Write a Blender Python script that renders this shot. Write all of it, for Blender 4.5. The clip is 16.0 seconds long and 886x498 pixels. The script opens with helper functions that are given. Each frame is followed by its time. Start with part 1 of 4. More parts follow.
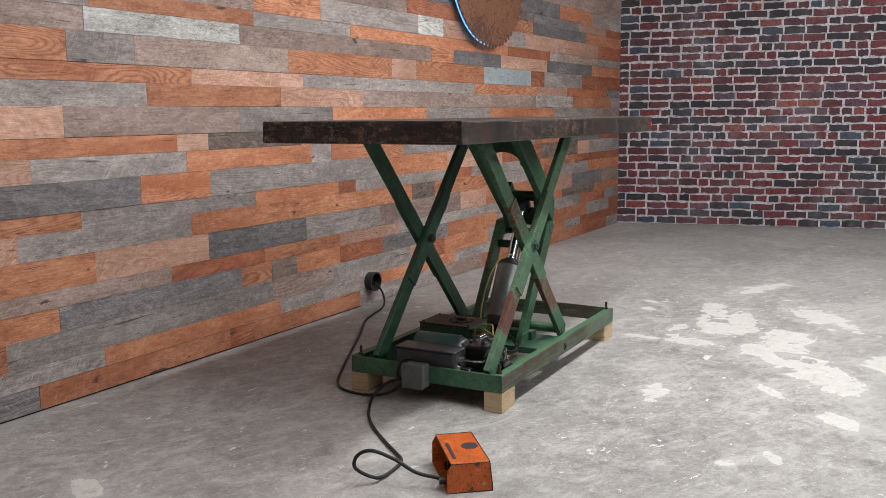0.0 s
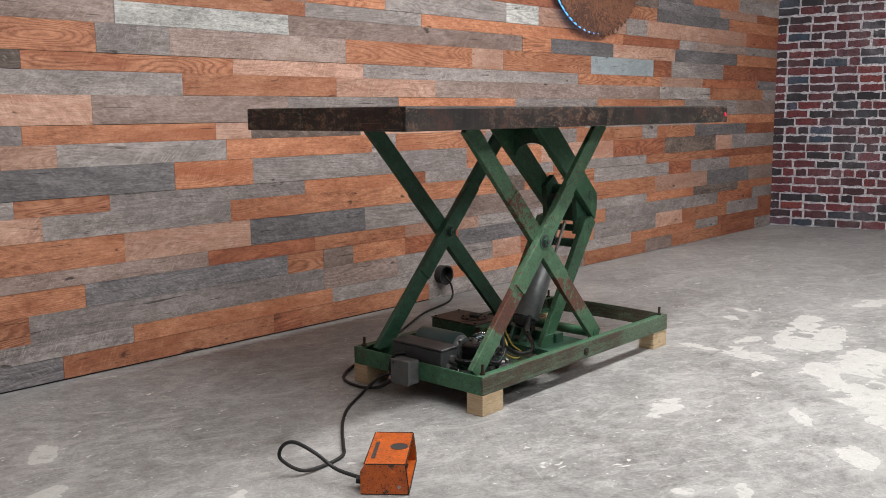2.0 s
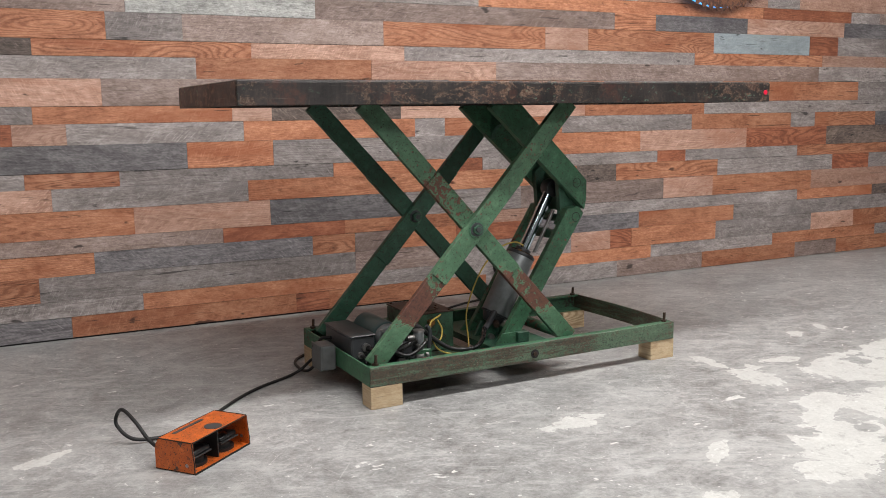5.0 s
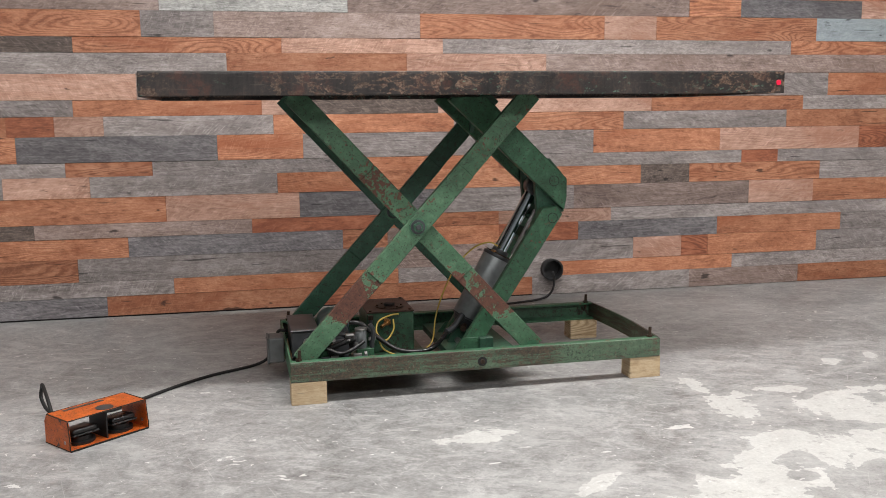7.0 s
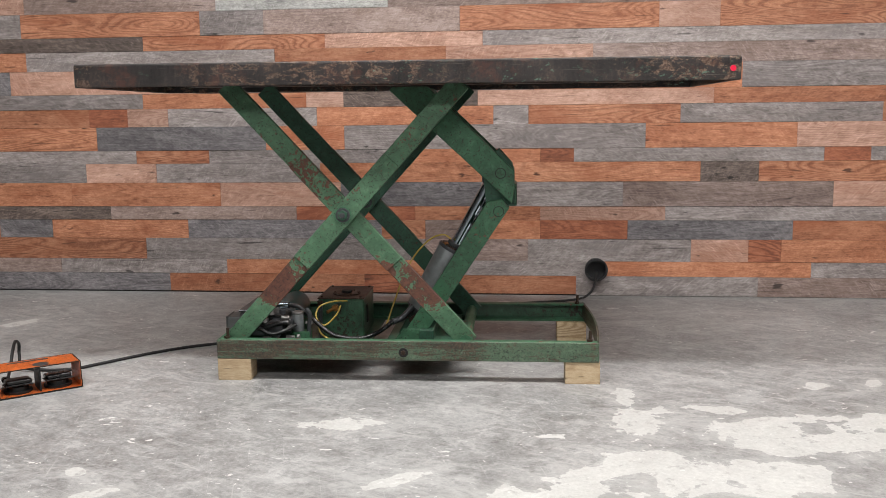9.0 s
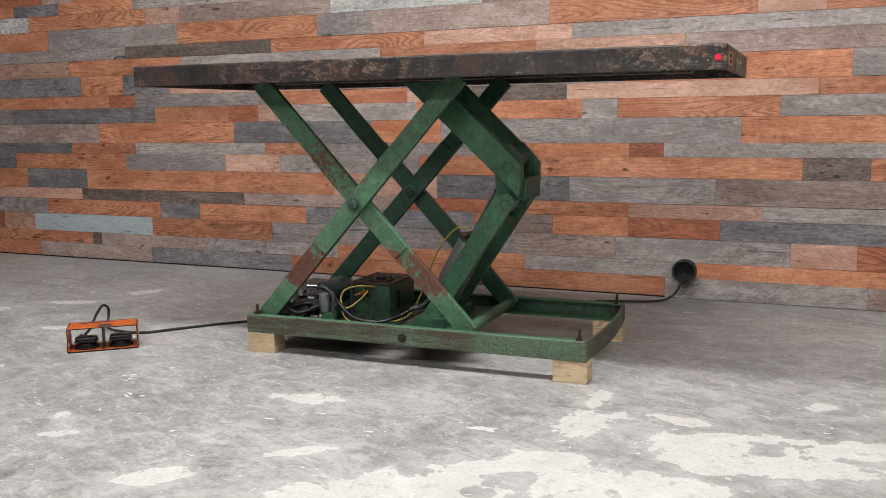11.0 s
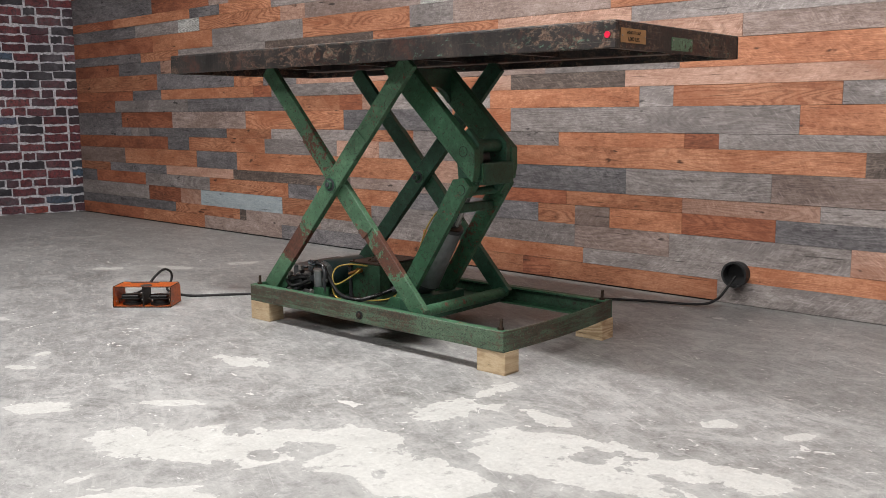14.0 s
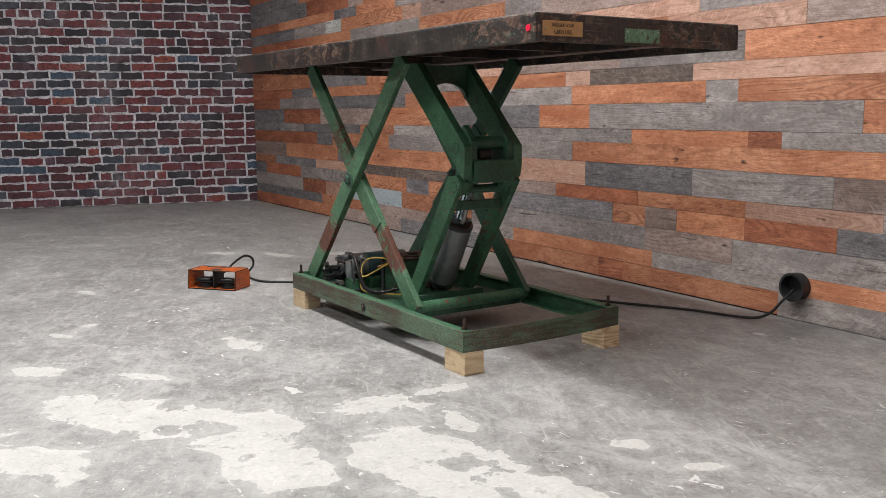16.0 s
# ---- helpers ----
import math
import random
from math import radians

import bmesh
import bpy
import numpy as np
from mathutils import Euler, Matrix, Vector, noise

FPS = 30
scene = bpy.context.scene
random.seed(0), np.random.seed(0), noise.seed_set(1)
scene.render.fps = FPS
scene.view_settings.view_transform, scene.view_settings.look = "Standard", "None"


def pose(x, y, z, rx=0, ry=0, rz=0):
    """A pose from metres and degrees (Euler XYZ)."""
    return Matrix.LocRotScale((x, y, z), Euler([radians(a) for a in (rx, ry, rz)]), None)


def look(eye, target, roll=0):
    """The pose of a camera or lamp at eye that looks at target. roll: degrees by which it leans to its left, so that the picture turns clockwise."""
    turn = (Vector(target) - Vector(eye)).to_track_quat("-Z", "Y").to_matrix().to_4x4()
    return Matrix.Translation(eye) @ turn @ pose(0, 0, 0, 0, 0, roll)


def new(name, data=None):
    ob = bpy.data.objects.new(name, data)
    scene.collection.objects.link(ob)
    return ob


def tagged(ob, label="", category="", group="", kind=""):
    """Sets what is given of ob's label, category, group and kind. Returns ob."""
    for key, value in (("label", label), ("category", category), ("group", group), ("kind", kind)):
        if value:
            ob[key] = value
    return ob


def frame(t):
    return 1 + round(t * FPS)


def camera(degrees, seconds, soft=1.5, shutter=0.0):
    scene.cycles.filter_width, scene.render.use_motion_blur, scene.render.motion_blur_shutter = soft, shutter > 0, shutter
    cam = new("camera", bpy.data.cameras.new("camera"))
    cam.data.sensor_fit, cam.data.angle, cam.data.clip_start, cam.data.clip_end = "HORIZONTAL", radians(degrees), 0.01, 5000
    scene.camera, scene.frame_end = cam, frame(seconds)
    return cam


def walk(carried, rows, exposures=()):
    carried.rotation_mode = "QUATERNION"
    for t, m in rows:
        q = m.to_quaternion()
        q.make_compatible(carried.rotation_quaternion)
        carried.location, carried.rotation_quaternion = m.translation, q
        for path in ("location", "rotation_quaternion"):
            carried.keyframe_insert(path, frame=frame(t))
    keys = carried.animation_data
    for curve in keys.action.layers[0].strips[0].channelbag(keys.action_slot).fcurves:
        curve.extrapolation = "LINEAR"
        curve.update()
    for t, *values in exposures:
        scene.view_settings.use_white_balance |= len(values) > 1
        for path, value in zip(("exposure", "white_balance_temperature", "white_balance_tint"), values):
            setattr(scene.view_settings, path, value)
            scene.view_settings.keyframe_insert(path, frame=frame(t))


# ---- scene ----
cam = camera(52.3, 16.0, soft=0.55)
PATH = [
    (0, (-0.429, 0.171, 1.281), (1.289, 1.151, 0.985), -0.5),
    (0.5, (-0.28, -0.012, 1.26), (1.383, 1.06, 0.963), -0.5),
    (1, (-0.113, -0.191, 1.256), (1.479, 0.982, 0.956), -0.5),
    (1.5, (0.073, -0.361, 1.241), (1.586, 0.913, 0.943), -0.5),
    (2, (0.27, -0.525, 1.234), (1.701, 0.84, 0.935), -0.5),
    (2.5, (0.481, -0.678, 1.221), (1.834, 0.765, 0.921), -0.5),
    (3, (0.714, -0.841, 1.206), (1.988, 0.672, 0.907), -0.6),
    (3.5, (0.963, -1.002, 1.191), (2.153, 0.577, 0.892), -0.5),
    (4, (1.214, -1.144, 1.164), (2.311, 0.502, 0.867), -0.6),
    (4.5, (1.454, -1.247, 1.15), (2.447, 0.463, 0.851), -0.7),
    (7, (2.847, -1.566, 1.101), (3.245, 0.372, 0.804), -0.6),
    (7.5, (3.193, -1.612, 1.09), (3.463, 0.347, 0.793), -0.6),
    (8, (3.548, -1.643, 1.076), (3.665, 0.332, 0.782), -0.6),
    (10.5, (5.062, -1.498, 1.04), (4.411, 0.369, 0.742), -0.7),
    (11, (5.306, -1.427, 1.037), (4.516, 0.386, 0.739), -0.8),
    (11.5, (5.5, -1.342, 1.021), (4.599, 0.419, 0.726), -0.8),
    (12, (5.706, -1.242, 1.011), (4.702, 0.462, 0.717), -0.8),
    (12.5, (5.904, -1.131, 1.003), (4.815, 0.521, 0.708), -0.7),
    (13, (6.119, -1.002, 1.001), (4.945, 0.589, 0.702), -0.6),
    (13.5, (6.323, -0.858, 0.994), (5.067, 0.669, 0.693), -0.6),
    (14, (6.502, -0.701, 0.971), (5.165, 0.756, 0.673), -0.4),
    (14.5, (6.681, -0.519, 0.958), (5.253, 0.85, 0.66), -0.5),
    (15, (6.859, -0.322, 0.957), (5.339, 0.943, 0.654), -0.4),
    (15.5, (7.019, -0.115, 0.957), (5.414, 1.039, 0.656), -0.3),
    (16, (7.157, 0.099, 0.965), (5.475, 1.138, 0.663), -0.5),
]
walk(cam, [(t, look(eye, target, roll)) for t, eye, target, roll in PATH])

# ---- light ----
world = bpy.data.worlds.new("shop_air")
scene.world = world
world.use_nodes = True
world.node_tree.nodes["Background"].inputs[0].default_value = (0.75, 0.87, 1.0, 1)
world.node_tree.nodes["Background"].inputs[1].default_value = 0.06
scene.view_settings.exposure = 0.06


def area_lamp(name, x, y, z, sx, sy, watts, colour, target):
    d = bpy.data.lights.new(name, "AREA")
    d.shape, d.size, d.size_y, d.energy, d.color = "RECTANGLE", sx, sy, watts, colour
    ob = new(name, d)
    ob.matrix_world = look((x, y, z), target)
    return ob


CEIL = 3.9
WARM = (1.0, 0.975, 0.955)
area_lamp("ceiling_lamp", 4.3, 0.85, CEIL - 0.12, 5.5, 0.25, 252, WARM, (4.3, 1.15, 0))
area_lamp("ceiling_lamp", 4.0, -2.8, CEIL - 0.12, 6.0, 0.8, 182, WARM, (4.0, -1.2, 0))
# two added fill lights that brighten the brick ends; no fittings seen there
area_lamp("ceiling_lamp", 0.2, 0.5, CEIL - 0.12, 2.4, 0.3, 32, WARM, (0.2, 1.0, 0))
area_lamp("ceiling_lamp", 8.6, 0.2, CEIL - 0.12, 2.0, 0.3, 30, WARM, (8.6, 0.6, 0))

# ---- materials ----


class Nodes:
    """A small helper to write node materials line by line."""

    def __init__(self, name):
        self.mat = bpy.data.materials.new(name)
        self.mat.use_nodes = True
        self.tree = self.mat.node_tree
        self.bsdf = self.tree.nodes["Principled BSDF"]

    def add(self, kind, **values):
        n = self.tree.nodes.new(kind)
        for key, value in values.items():
            if key in n.inputs:
                self.put(n.inputs[key], value)
            else:
                setattr(n, key, value)
        return n

    def put(self, socket, value):
        if isinstance(value, bpy.types.NodeSocket):
            self.tree.links.new(value, socket)
        else:
            socket.default_value = value

    def set(self, **values):
        for key, value in values.items():
            self.put(self.bsdf.inputs[key.replace("_", " ")], value)

    def maths(self, op, a, b=0.0, clamp=False):
        n = self.add("ShaderNodeMath", operation=op, use_clamp=clamp)
        self.put(n.inputs[0], a)
        self.put(n.inputs[1], b)
        return n.outputs[0]

    def vec(self, op, a, b=(0, 0, 0)):
        n = self.add("ShaderNodeVectorMath", operation=op)
        self.put(n.inputs[0], a)
        self.put(n.inputs[1], b)
        return n.outputs[0]

    def place(self):
        return self.add("ShaderNodeNewGeometry").outputs["Position"]

    def local(self):
        return self.add("ShaderNodeTexCoord").outputs["Object"]

    def chance(self):
        return self.add("ShaderNodeObjectInfo").outputs["Random"]

    def noise(self, where, scale, detail=4.0, rough=0.55, distortion=0.0):
        n = self.add("ShaderNodeTexNoise", Vector=where, Scale=scale, Detail=detail, Roughness=rough, Distortion=distortion)
        return n.outputs["Fac"]

    def ramp(self, fac, *stops):
        n = self.add("ShaderNodeValToRGB", Fac=fac)
        e = n.color_ramp.elements
        while len(e) < len(stops):
            e.new(0.5)
        for el, (pos, col) in zip(e, stops):
            el.position = pos
            el.color = (*((col,) * 3 if isinstance(col, float) else col), 1)
        return n.outputs["Color"]

    def step(self, fac, low, high, to_low=0.0, to_high=1.0):
        n = self.add("ShaderNodeMapRange", clamp=True)
        for i, v in enumerate((fac, low, high, to_low, to_high)):
            self.put(n.inputs[i], v)
        return n.outputs[0]

    def mix(self, fac, a, b, blend="MIX"):
        n = self.add("ShaderNodeMix", data_type="RGBA", blend_type=blend, clamp_factor=True)
        self.put(n.inputs[0], fac)
        for s, v in ((n.inputs[6], a), (n.inputs[7], b)):
            self.put(s, (*v, 1) if isinstance(v, tuple) else v)
        return n.outputs[2]

    def bump(self, height, strength, distance=0.002, under=None):
        n = self.add("ShaderNodeBump", Height=height, Strength=strength, Distance=distance)
        if under is not None:
            self.put(n.inputs["Normal"], under)
        self.put(self.bsdf.inputs["Normal"], n.outputs[0])
        return n.outputs[0]


def painted_steel(name, base, worn, rust, wear, rough=0.5, grime=0.5, primer=0.0, band=None):
    """Old enamel on steel: faded paint, ragged chips, bare primer, specks and greasy dirt."""
    m = Nodes(name)
    p = m.place()
    big = m.noise(p, 3.0, 5, 0.6)
    fine = m.noise(p, 45.0, 6, 0.72, 0.4)
    speck = m.noise(p, 150.0, 3, 0.65)
    col = m.mix(m.step(big, 0.35, 0.7), base, worn)
    col = m.mix(m.step(fine, 0.40, 0.62, 0.0, 0.45), col, tuple(c * 0.6 for c in base))
    col = m.mix(m.step(m.noise(p, 28.0, 6, 0.7), 0.52, 0.68, 0.0, 0.40), col, tuple(min(1.0, c * 1.5 + 0.02) for c in worn))
    col = m.mix(m.step(m.noise(p, 9.0, 7, 0.75), 0.47, 0.70, 0.0, grime), col, tuple(c * 0.25 + 0.004 for c in base))
    chips = m.maths("ADD", m.maths("MULTIPLY", fine, 0.55), m.maths("MULTIPLY", big, 0.45))
    mask = m.step(chips, 0.60 - wear, 0.615 - wear)
    if primer:
        bare = m.maths("ADD", m.noise(m.vec("ADD", p, (3.7, 1.3, 8.2)), 4.5, 9, 0.66, 0.3), m.maths("MULTIPLY", m.maths("SUBTRACT", fine, 0.5), 0.5))
        if band:
            height = m.add("ShaderNodeSeparateXYZ", Vector=p).outputs["Z"]
            away = m.maths("DIVIDE", m.maths("ABSOLUTE", m.maths("SUBTRACT", height, band[0])), band[1])
            bare = m.maths("ADD", bare, m.step(away, 0.1, 1.7, 0.16, -0.12))
        mask = m.maths("MAXIMUM", mask, m.step(bare, 0.64 - primer, 0.652 - primer))
        col = m.mix(m.step(bare, 0.56 - primer, 0.635 - primer, 0.0, 0.30), col, tuple(min(1.0, c * 1.55 + 0.03) for c in worn))
    rusty = m.mix(m.step(fine, 0.35, 0.65), tuple(c * 0.55 for c in rust), tuple(c * 1.35 for c in rust))
    col = m.mix(mask, col, rusty)
    col = m.mix(m.step(speck, 0.60, 0.64, 0.0, 0.85), col, (0.016, 0.012, 0.009))
    col = m.mix(m.step(m.noise(p, 80.0, 6, 0.75), 0.59, 0.62, 0.0, 0.85), col, (0.030, 0.019, 0.013))
    m.set(Base_Color=col, Roughness=m.step(big, 0.3, 0.7, rough - 0.1, rough + 0.15), Metallic=0.0)
    m.bump(m.maths("SUBTRACT", m.maths("MULTIPLY", speck, 0.5), mask), 0.5, 0.001)
    return m.mat


def scraped_rail():
    """Green rail scraped along its length to brown, oily steel, the paint left in crusts."""
    m = Nodes("scraped_green_rail")
    p = m.place()
    streak = m.noise(m.vec("MULTIPLY", p, (5.0, 5.0, 48.0)), 1.0, 8, 0.75, 0.6)
    fine = m.noise(p, 85.0, 7, 0.78, 0.4)
    crust = m.noise(p, 190.0, 4, 0.75)
    big = m.noise(p, 2.4, 4, 0.6)
    green = m.mix(m.step(fine, 0.35, 0.65), (0.038, 0.075, 0.044), (0.130, 0.200, 0.128))
    brown = m.mix(m.step(fine, 0.35, 0.65), (0.010, 0.008, 0.006), (0.100, 0.072, 0.047))
    f = m.maths("ADD", m.maths("MULTIPLY", streak, 0.40), m.maths("ADD", m.maths("MULTIPLY", fine, 0.32), m.maths("MULTIPLY", big, 0.28)))
    col = m.mix(m.step(f, 0.480, 0.522), green, brown)
    col = m.mix(m.step(crust, 0.54, 0.59, 0.0, 0.85), col, (0.015, 0.013, 0.010))
    col = m.mix(m.step(m.noise(p, 120.0, 4, 0.7), 0.62, 0.66, 0.0, 0.6), col, (0.20, 0.235, 0.18))
    col = m.mix(m.step(m.noise(p, 11.0, 6, 0.72), 0.60, 0.68, 0.0, 0.5), col, (0.105, 0.046, 0.030))
    m.set(Base_Color=col, Roughness=m.step(big, 0.3, 0.7, 0.42, 0.65))
    m.bump(m.maths("ADD", fine, crust), 0.5, 0.0012)
    return m.mat


def plain(name, base, rough=0.5, metal=0.0, vary=0.25, scale=30.0, bump=0.1):
    m = Nodes(name)
    p = m.place()
    n = m.noise(p, scale, 5, 0.6)
    n2 = m.noise(p, scale * 0.15, 4, 0.6)
    f = m.maths("ADD", m.maths("MULTIPLY", n, 0.5), m.maths("MULTIPLY", n2, 0.5))
    col = m.mix(m.step(f, 0.3, 0.7), tuple(c * (1 - vary) for c in base), tuple(min(1, c * (1 + vary)) for c in base))
    m.set(Base_Color=col, Roughness=m.step(n2, 0.3, 0.7, max(0.05, rough - 0.1), min(1, rough + 0.1)), Metallic=metal)
    if bump:
        m.bump(n, bump, 0.001)
    return m.mat


def plank_wood(name, dark, mid, light, saw=0.5, contrast=1.0, figure=1.0, flame=None):
    """Weathered reclaimed board: long grain, nested growth rings, stains, checks and slanting saw marks."""
    m = Nodes(name)
    p = m.place()
    r = m.chance()
    r2 = m.maths("FRACT", m.maths("MULTIPLY", r, 7.31))
    r3 = m.maths("FRACT", m.maths("MULTIPLY", r, 17.77))
    shift = m.add("ShaderNodeCombineXYZ", X=m.maths("MULTIPLY", r, 37.0), Y=m.maths("MULTIPLY", r, 11.0), Z=m.maths("MULTIPLY", r, 53.0)).outputs[0]
    q = m.vec("ADD", p, shift)
    grain = m.noise(m.vec("MULTIPLY", q, (11.0, 1.0, 95.0)), 1.0, 8, 0.78, 0.8)
    pores = m.noise(m.vec("MULTIPLY", q, (45.0, 1.0, 260.0)), 1.0, 4, 0.75)
    # growth rings: contour lines of a long smooth field
    field = m.noise(m.vec("MULTIPLY", q, (1.1, 1.0, 7.5)), 1.0, 1.5, 0.4, 0.3)
    wobble = m.noise(m.vec("MULTIPLY", q, (30.0, 1.0, 60.0)), 1.0, 4, 0.7)
    phase = m.maths("ADD", m.maths("MULTIPLY", field, 165.0), m.maths("MULTIPLY", wobble, 3.4))
    rings = m.maths("ADD", m.maths("MULTIPLY", m.maths("SINE", phase), 0.5), 0.5)
    ringy = m.step(r3, 0.25, 0.85, 0.15 * figure, 1.0 * figure)
    # saw marks, leaning one way on each board
    turn = m.add("ShaderNodeVectorRotate", rotation_type="Y_AXIS", Vector=q, Angle=m.maths("MULTIPLY", m.maths("ADD", m.maths("MULTIPLY", r2, 0.5), 0.4), m.maths("SUBTRACT", m.maths("MULTIPLY", m.maths("GREATER_THAN", m.maths("FRACT", m.maths("MULTIPLY", r, 29.3)), 0.45), 2.0), 1.0))).outputs[0]
    cuts = m.noise(m.vec("MULTIPLY", turn, (190.0, 1.0, 20.0)), 1.0, 4, 0.72, 0.3)
    rough_cut = m.noise(m.vec("MULTIPLY", turn, (60.0, 1.0, 12.0)), 1.0, 7, 0.78, 0.5)
    where = m.step(m.noise(m.vec("MULTIPLY", q, (3.0, 1.0, 9.0)), 1.0, 4, 0.6), 0.40, 0.58)
    patch = m.noise(m.vec("MULTIPLY", q, (2.4, 1.0, 7.0)), 1.0, 6, 0.66, 0.6)
    blotch = m.noise(m.vec("MULTIPLY", q, (24.0, 1.0, 38.0)), 1.0, 8, 0.8)
    tone = m.maths("ADD", m.maths("ADD", m.maths("MULTIPLY", grain, 0.27), m.maths("MULTIPLY", pores, 0.22)), m.maths("ADD", m.maths("MULTIPLY", patch, 0.26), m.maths("MULTIPLY", blotch, 0.25)))
    col = m.ramp(tone, (0.5 - 0.088 / contrast, dark), (0.5, mid), (0.5 + 0.088 / contrast, light))
    col = m.mix(m.maths("MULTIPLY", m.step(rings, 0.62, 0.97), m.maths("MULTIPLY", ringy, 0.62)), col, dark)
    col = m.mix(m.maths("MULTIPLY", m.step(rings, 0.30, 0.0), m.maths("MULTIPLY", ringy, 0.30)), col, light)
    if flame:
        col = m.mix(m.step(m.noise(m.vec("MULTIPLY", q, (1.7, 1.0, 5.0)), 1.0, 5, 0.65, 0.8), 0.50, 0.68, 0.0, 0.75), col, flame)
    col = m.mix(m.maths("MULTIPLY", m.step(cuts, 0.56, 0.66, 0.0, saw), m.step(where, 0.0, 1.0, 0.35, 1.0)), col, tuple(min(1.0, c * 1.45 + 0.05) for c in light))
    col = m.mix(m.maths("MULTIPLY", m.step(cuts, 0.44, 0.33, 0.0, saw * 1.2), m.step(where, 0.0, 1.0, 0.3, 1.0)), col, tuple(c * 0.7 for c in dark))
    col = m.mix(m.step(rough_cut, 0.57, 0.66, 0.0, saw * 0.32), col, light)
    col = m.mix(m.step(rough_cut, 0.43, 0.33, 0.0, saw * 0.4), col, dark)
    checks = m.noise(m.vec("MULTIPLY", q, (2.6, 1.0, 75.0)), 1.0, 3, 0.6, 0.5)
    col = m.mix(m.step(checks, 0.66, 0.70, 0.0, 0.8), col, tuple(c * 0.35 for c in dark))
    knots = m.noise(m.vec("MULTIPLY", q, (7.0, 1.0, 22.0)), 1.0, 3, 0.5)
    col = m.mix(m.step(knots, 0.69, 0.74, 0.0, 0.85), col, tuple(c * 0.25 for c in dark))
    bright = m.maths("ADD", m.maths("MULTIPLY", r, 0.42), 0.83)
    col = m.mix(1.0, col, m.add("ShaderNodeCombineColor", Red=bright, Green=bright, Blue=bright).outputs[0], "MULTIPLY")
    m.set(Base_Color=col, Roughness=0.68)
    m.bump(m.maths("ADD", grain, m.maths("ADD", m.maths("MULTIPLY", cuts, 0.9), m.maths("MULTIPLY", rough_cut, 0.6))), 0.6, 0.002)
    return m.mat


PLANKS = {
    "o": plank_wood("orange_oak_board", (0.165, 0.056, 0.026), (0.375, 0.152, 0.078), (0.545, 0.270, 0.160), 0.20, flame=(0.27, 0.083, 0.035)),
    "r": plank_wood("red_brown_board", (0.11, 0.034, 0.018), (0.285, 0.093, 0.045), (0.43, 0.170, 0.092), 0.18, flame=(0.15, 0.042, 0.020)),
    "p": plank_wood("pale_pink_board", (0.20, 0.105, 0.073), (0.370, 0.215, 0.158), (0.52, 0.340, 0.268), 0.40, 1.0, 0.7, (0.30, 0.135, 0.085)),
    "b": plank_wood("taupe_board", (0.100, 0.066, 0.056), (0.238, 0.175, 0.152), (0.40, 0.315, 0.285), 0.36, 1.0, 0.5, (0.15, 0.098, 0.078)),
    "g": plank_wood("grey_board", (0.095, 0.080, 0.076), (0.236, 0.205, 0.195), (0.41, 0.368, 0.355), 0.36, 1.0, 0.5, (0.155, 0.135, 0.132)),
    "d": plank_wood("dark_grey_board", (0.045, 0.041, 0.044), (0.130, 0.120, 0.125), (0.265, 0.248, 0.252), 0.4, 1.0, 0.5),
    "k": plank_wood("charred_brown_board", (0.030, 0.022, 0.019), (0.105, 0.078, 0.066), (0.26, 0.20, 0.17), 0.45, 1.0, 0.5),
    "w": plank_wood("whitewashed_board", (0.16, 0.158, 0.15), (0.38, 0.376, 0.36), (0.62, 0.62, 0.60), 0.3, 1.2, 1.2),
    "s": plank_wood("blue_grey_board", (0.17, 0.20, 0.215), (0.27, 0.31, 0.33), (0.37, 0.415, 0.435), 0.2, 0.8, 0.3),
}

GREEN = painted_steel("worn_green_enamel", (0.036, 0.118, 0.060), (0.055, 0.158, 0.085), (0.11, 0.042, 0.028), 0.022)
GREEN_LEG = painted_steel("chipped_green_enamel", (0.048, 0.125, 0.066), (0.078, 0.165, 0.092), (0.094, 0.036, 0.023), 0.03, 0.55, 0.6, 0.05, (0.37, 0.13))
GREEN_RUSTY = scraped_rail()
TANK_GREEN = painted_steel("oily_tank_enamel", (0.030, 0.085, 0.048), (0.045, 0.12, 0.066), (0.022, 0.016, 0.011), 0.06, 0.36, 0.95)
# darker, bluer green for the back legs and the inner arm parts
GREEN_DARK = painted_steel("darker_green_enamel", (0.022, 0.082, 0.048), (0.033, 0.104, 0.062), (0.05, 0.025, 0.017), -0.02)
HOSE = plain("oily_black_hose", (0.006, 0.006, 0.0065), 0.30, 0.0, 0.4)
STUD = plain("dark_rusty_steel", (0.055, 0.036, 0.026), 0.5, 0.6, 0.5, 90.0)
BRASS = plain("tarnished_brass", (0.30, 0.15, 0.05), 0.35, 0.85, 0.4)
BLACK = plain("black_rubber", (0.006, 0.006, 0.0062), 0.55, 0.0, 0.3)
DARK_GREY = plain("dark_grey_enamel", (0.045, 0.048, 0.052), 0.4, 0.2)
MID_GREY = plain("grey_enamel", (0.19, 0.205, 0.21), 0.36, 0.35, 0.35)
BOX_GREY = plain("weathered_grey_steel", (0.095, 0.10, 0.10), 0.5, 0.1, 0.35)
LID_RUST = painted_steel("rusty_lid_steel", (0.045, 0.021, 0.014), (0.075, 0.034, 0.021), (0.030, 0.034, 0.022), 0.05, 0.5, 0.9)
MOTOR = plain("blue_grey_motor_paint", (0.045, 0.088, 0.09), 0.4, 0.1)
CHROME = plain("polished_chrome", (0.50, 0.60, 0.66), 0.10, 1.0, 0.1, 10, 0)
STEEL = plain("bare_steel", (0.32, 0.31, 0.30), 0.4, 0.9)
YELLOW = plain("yellow_hose", (0.46, 0.33, 0.07), 0.45)
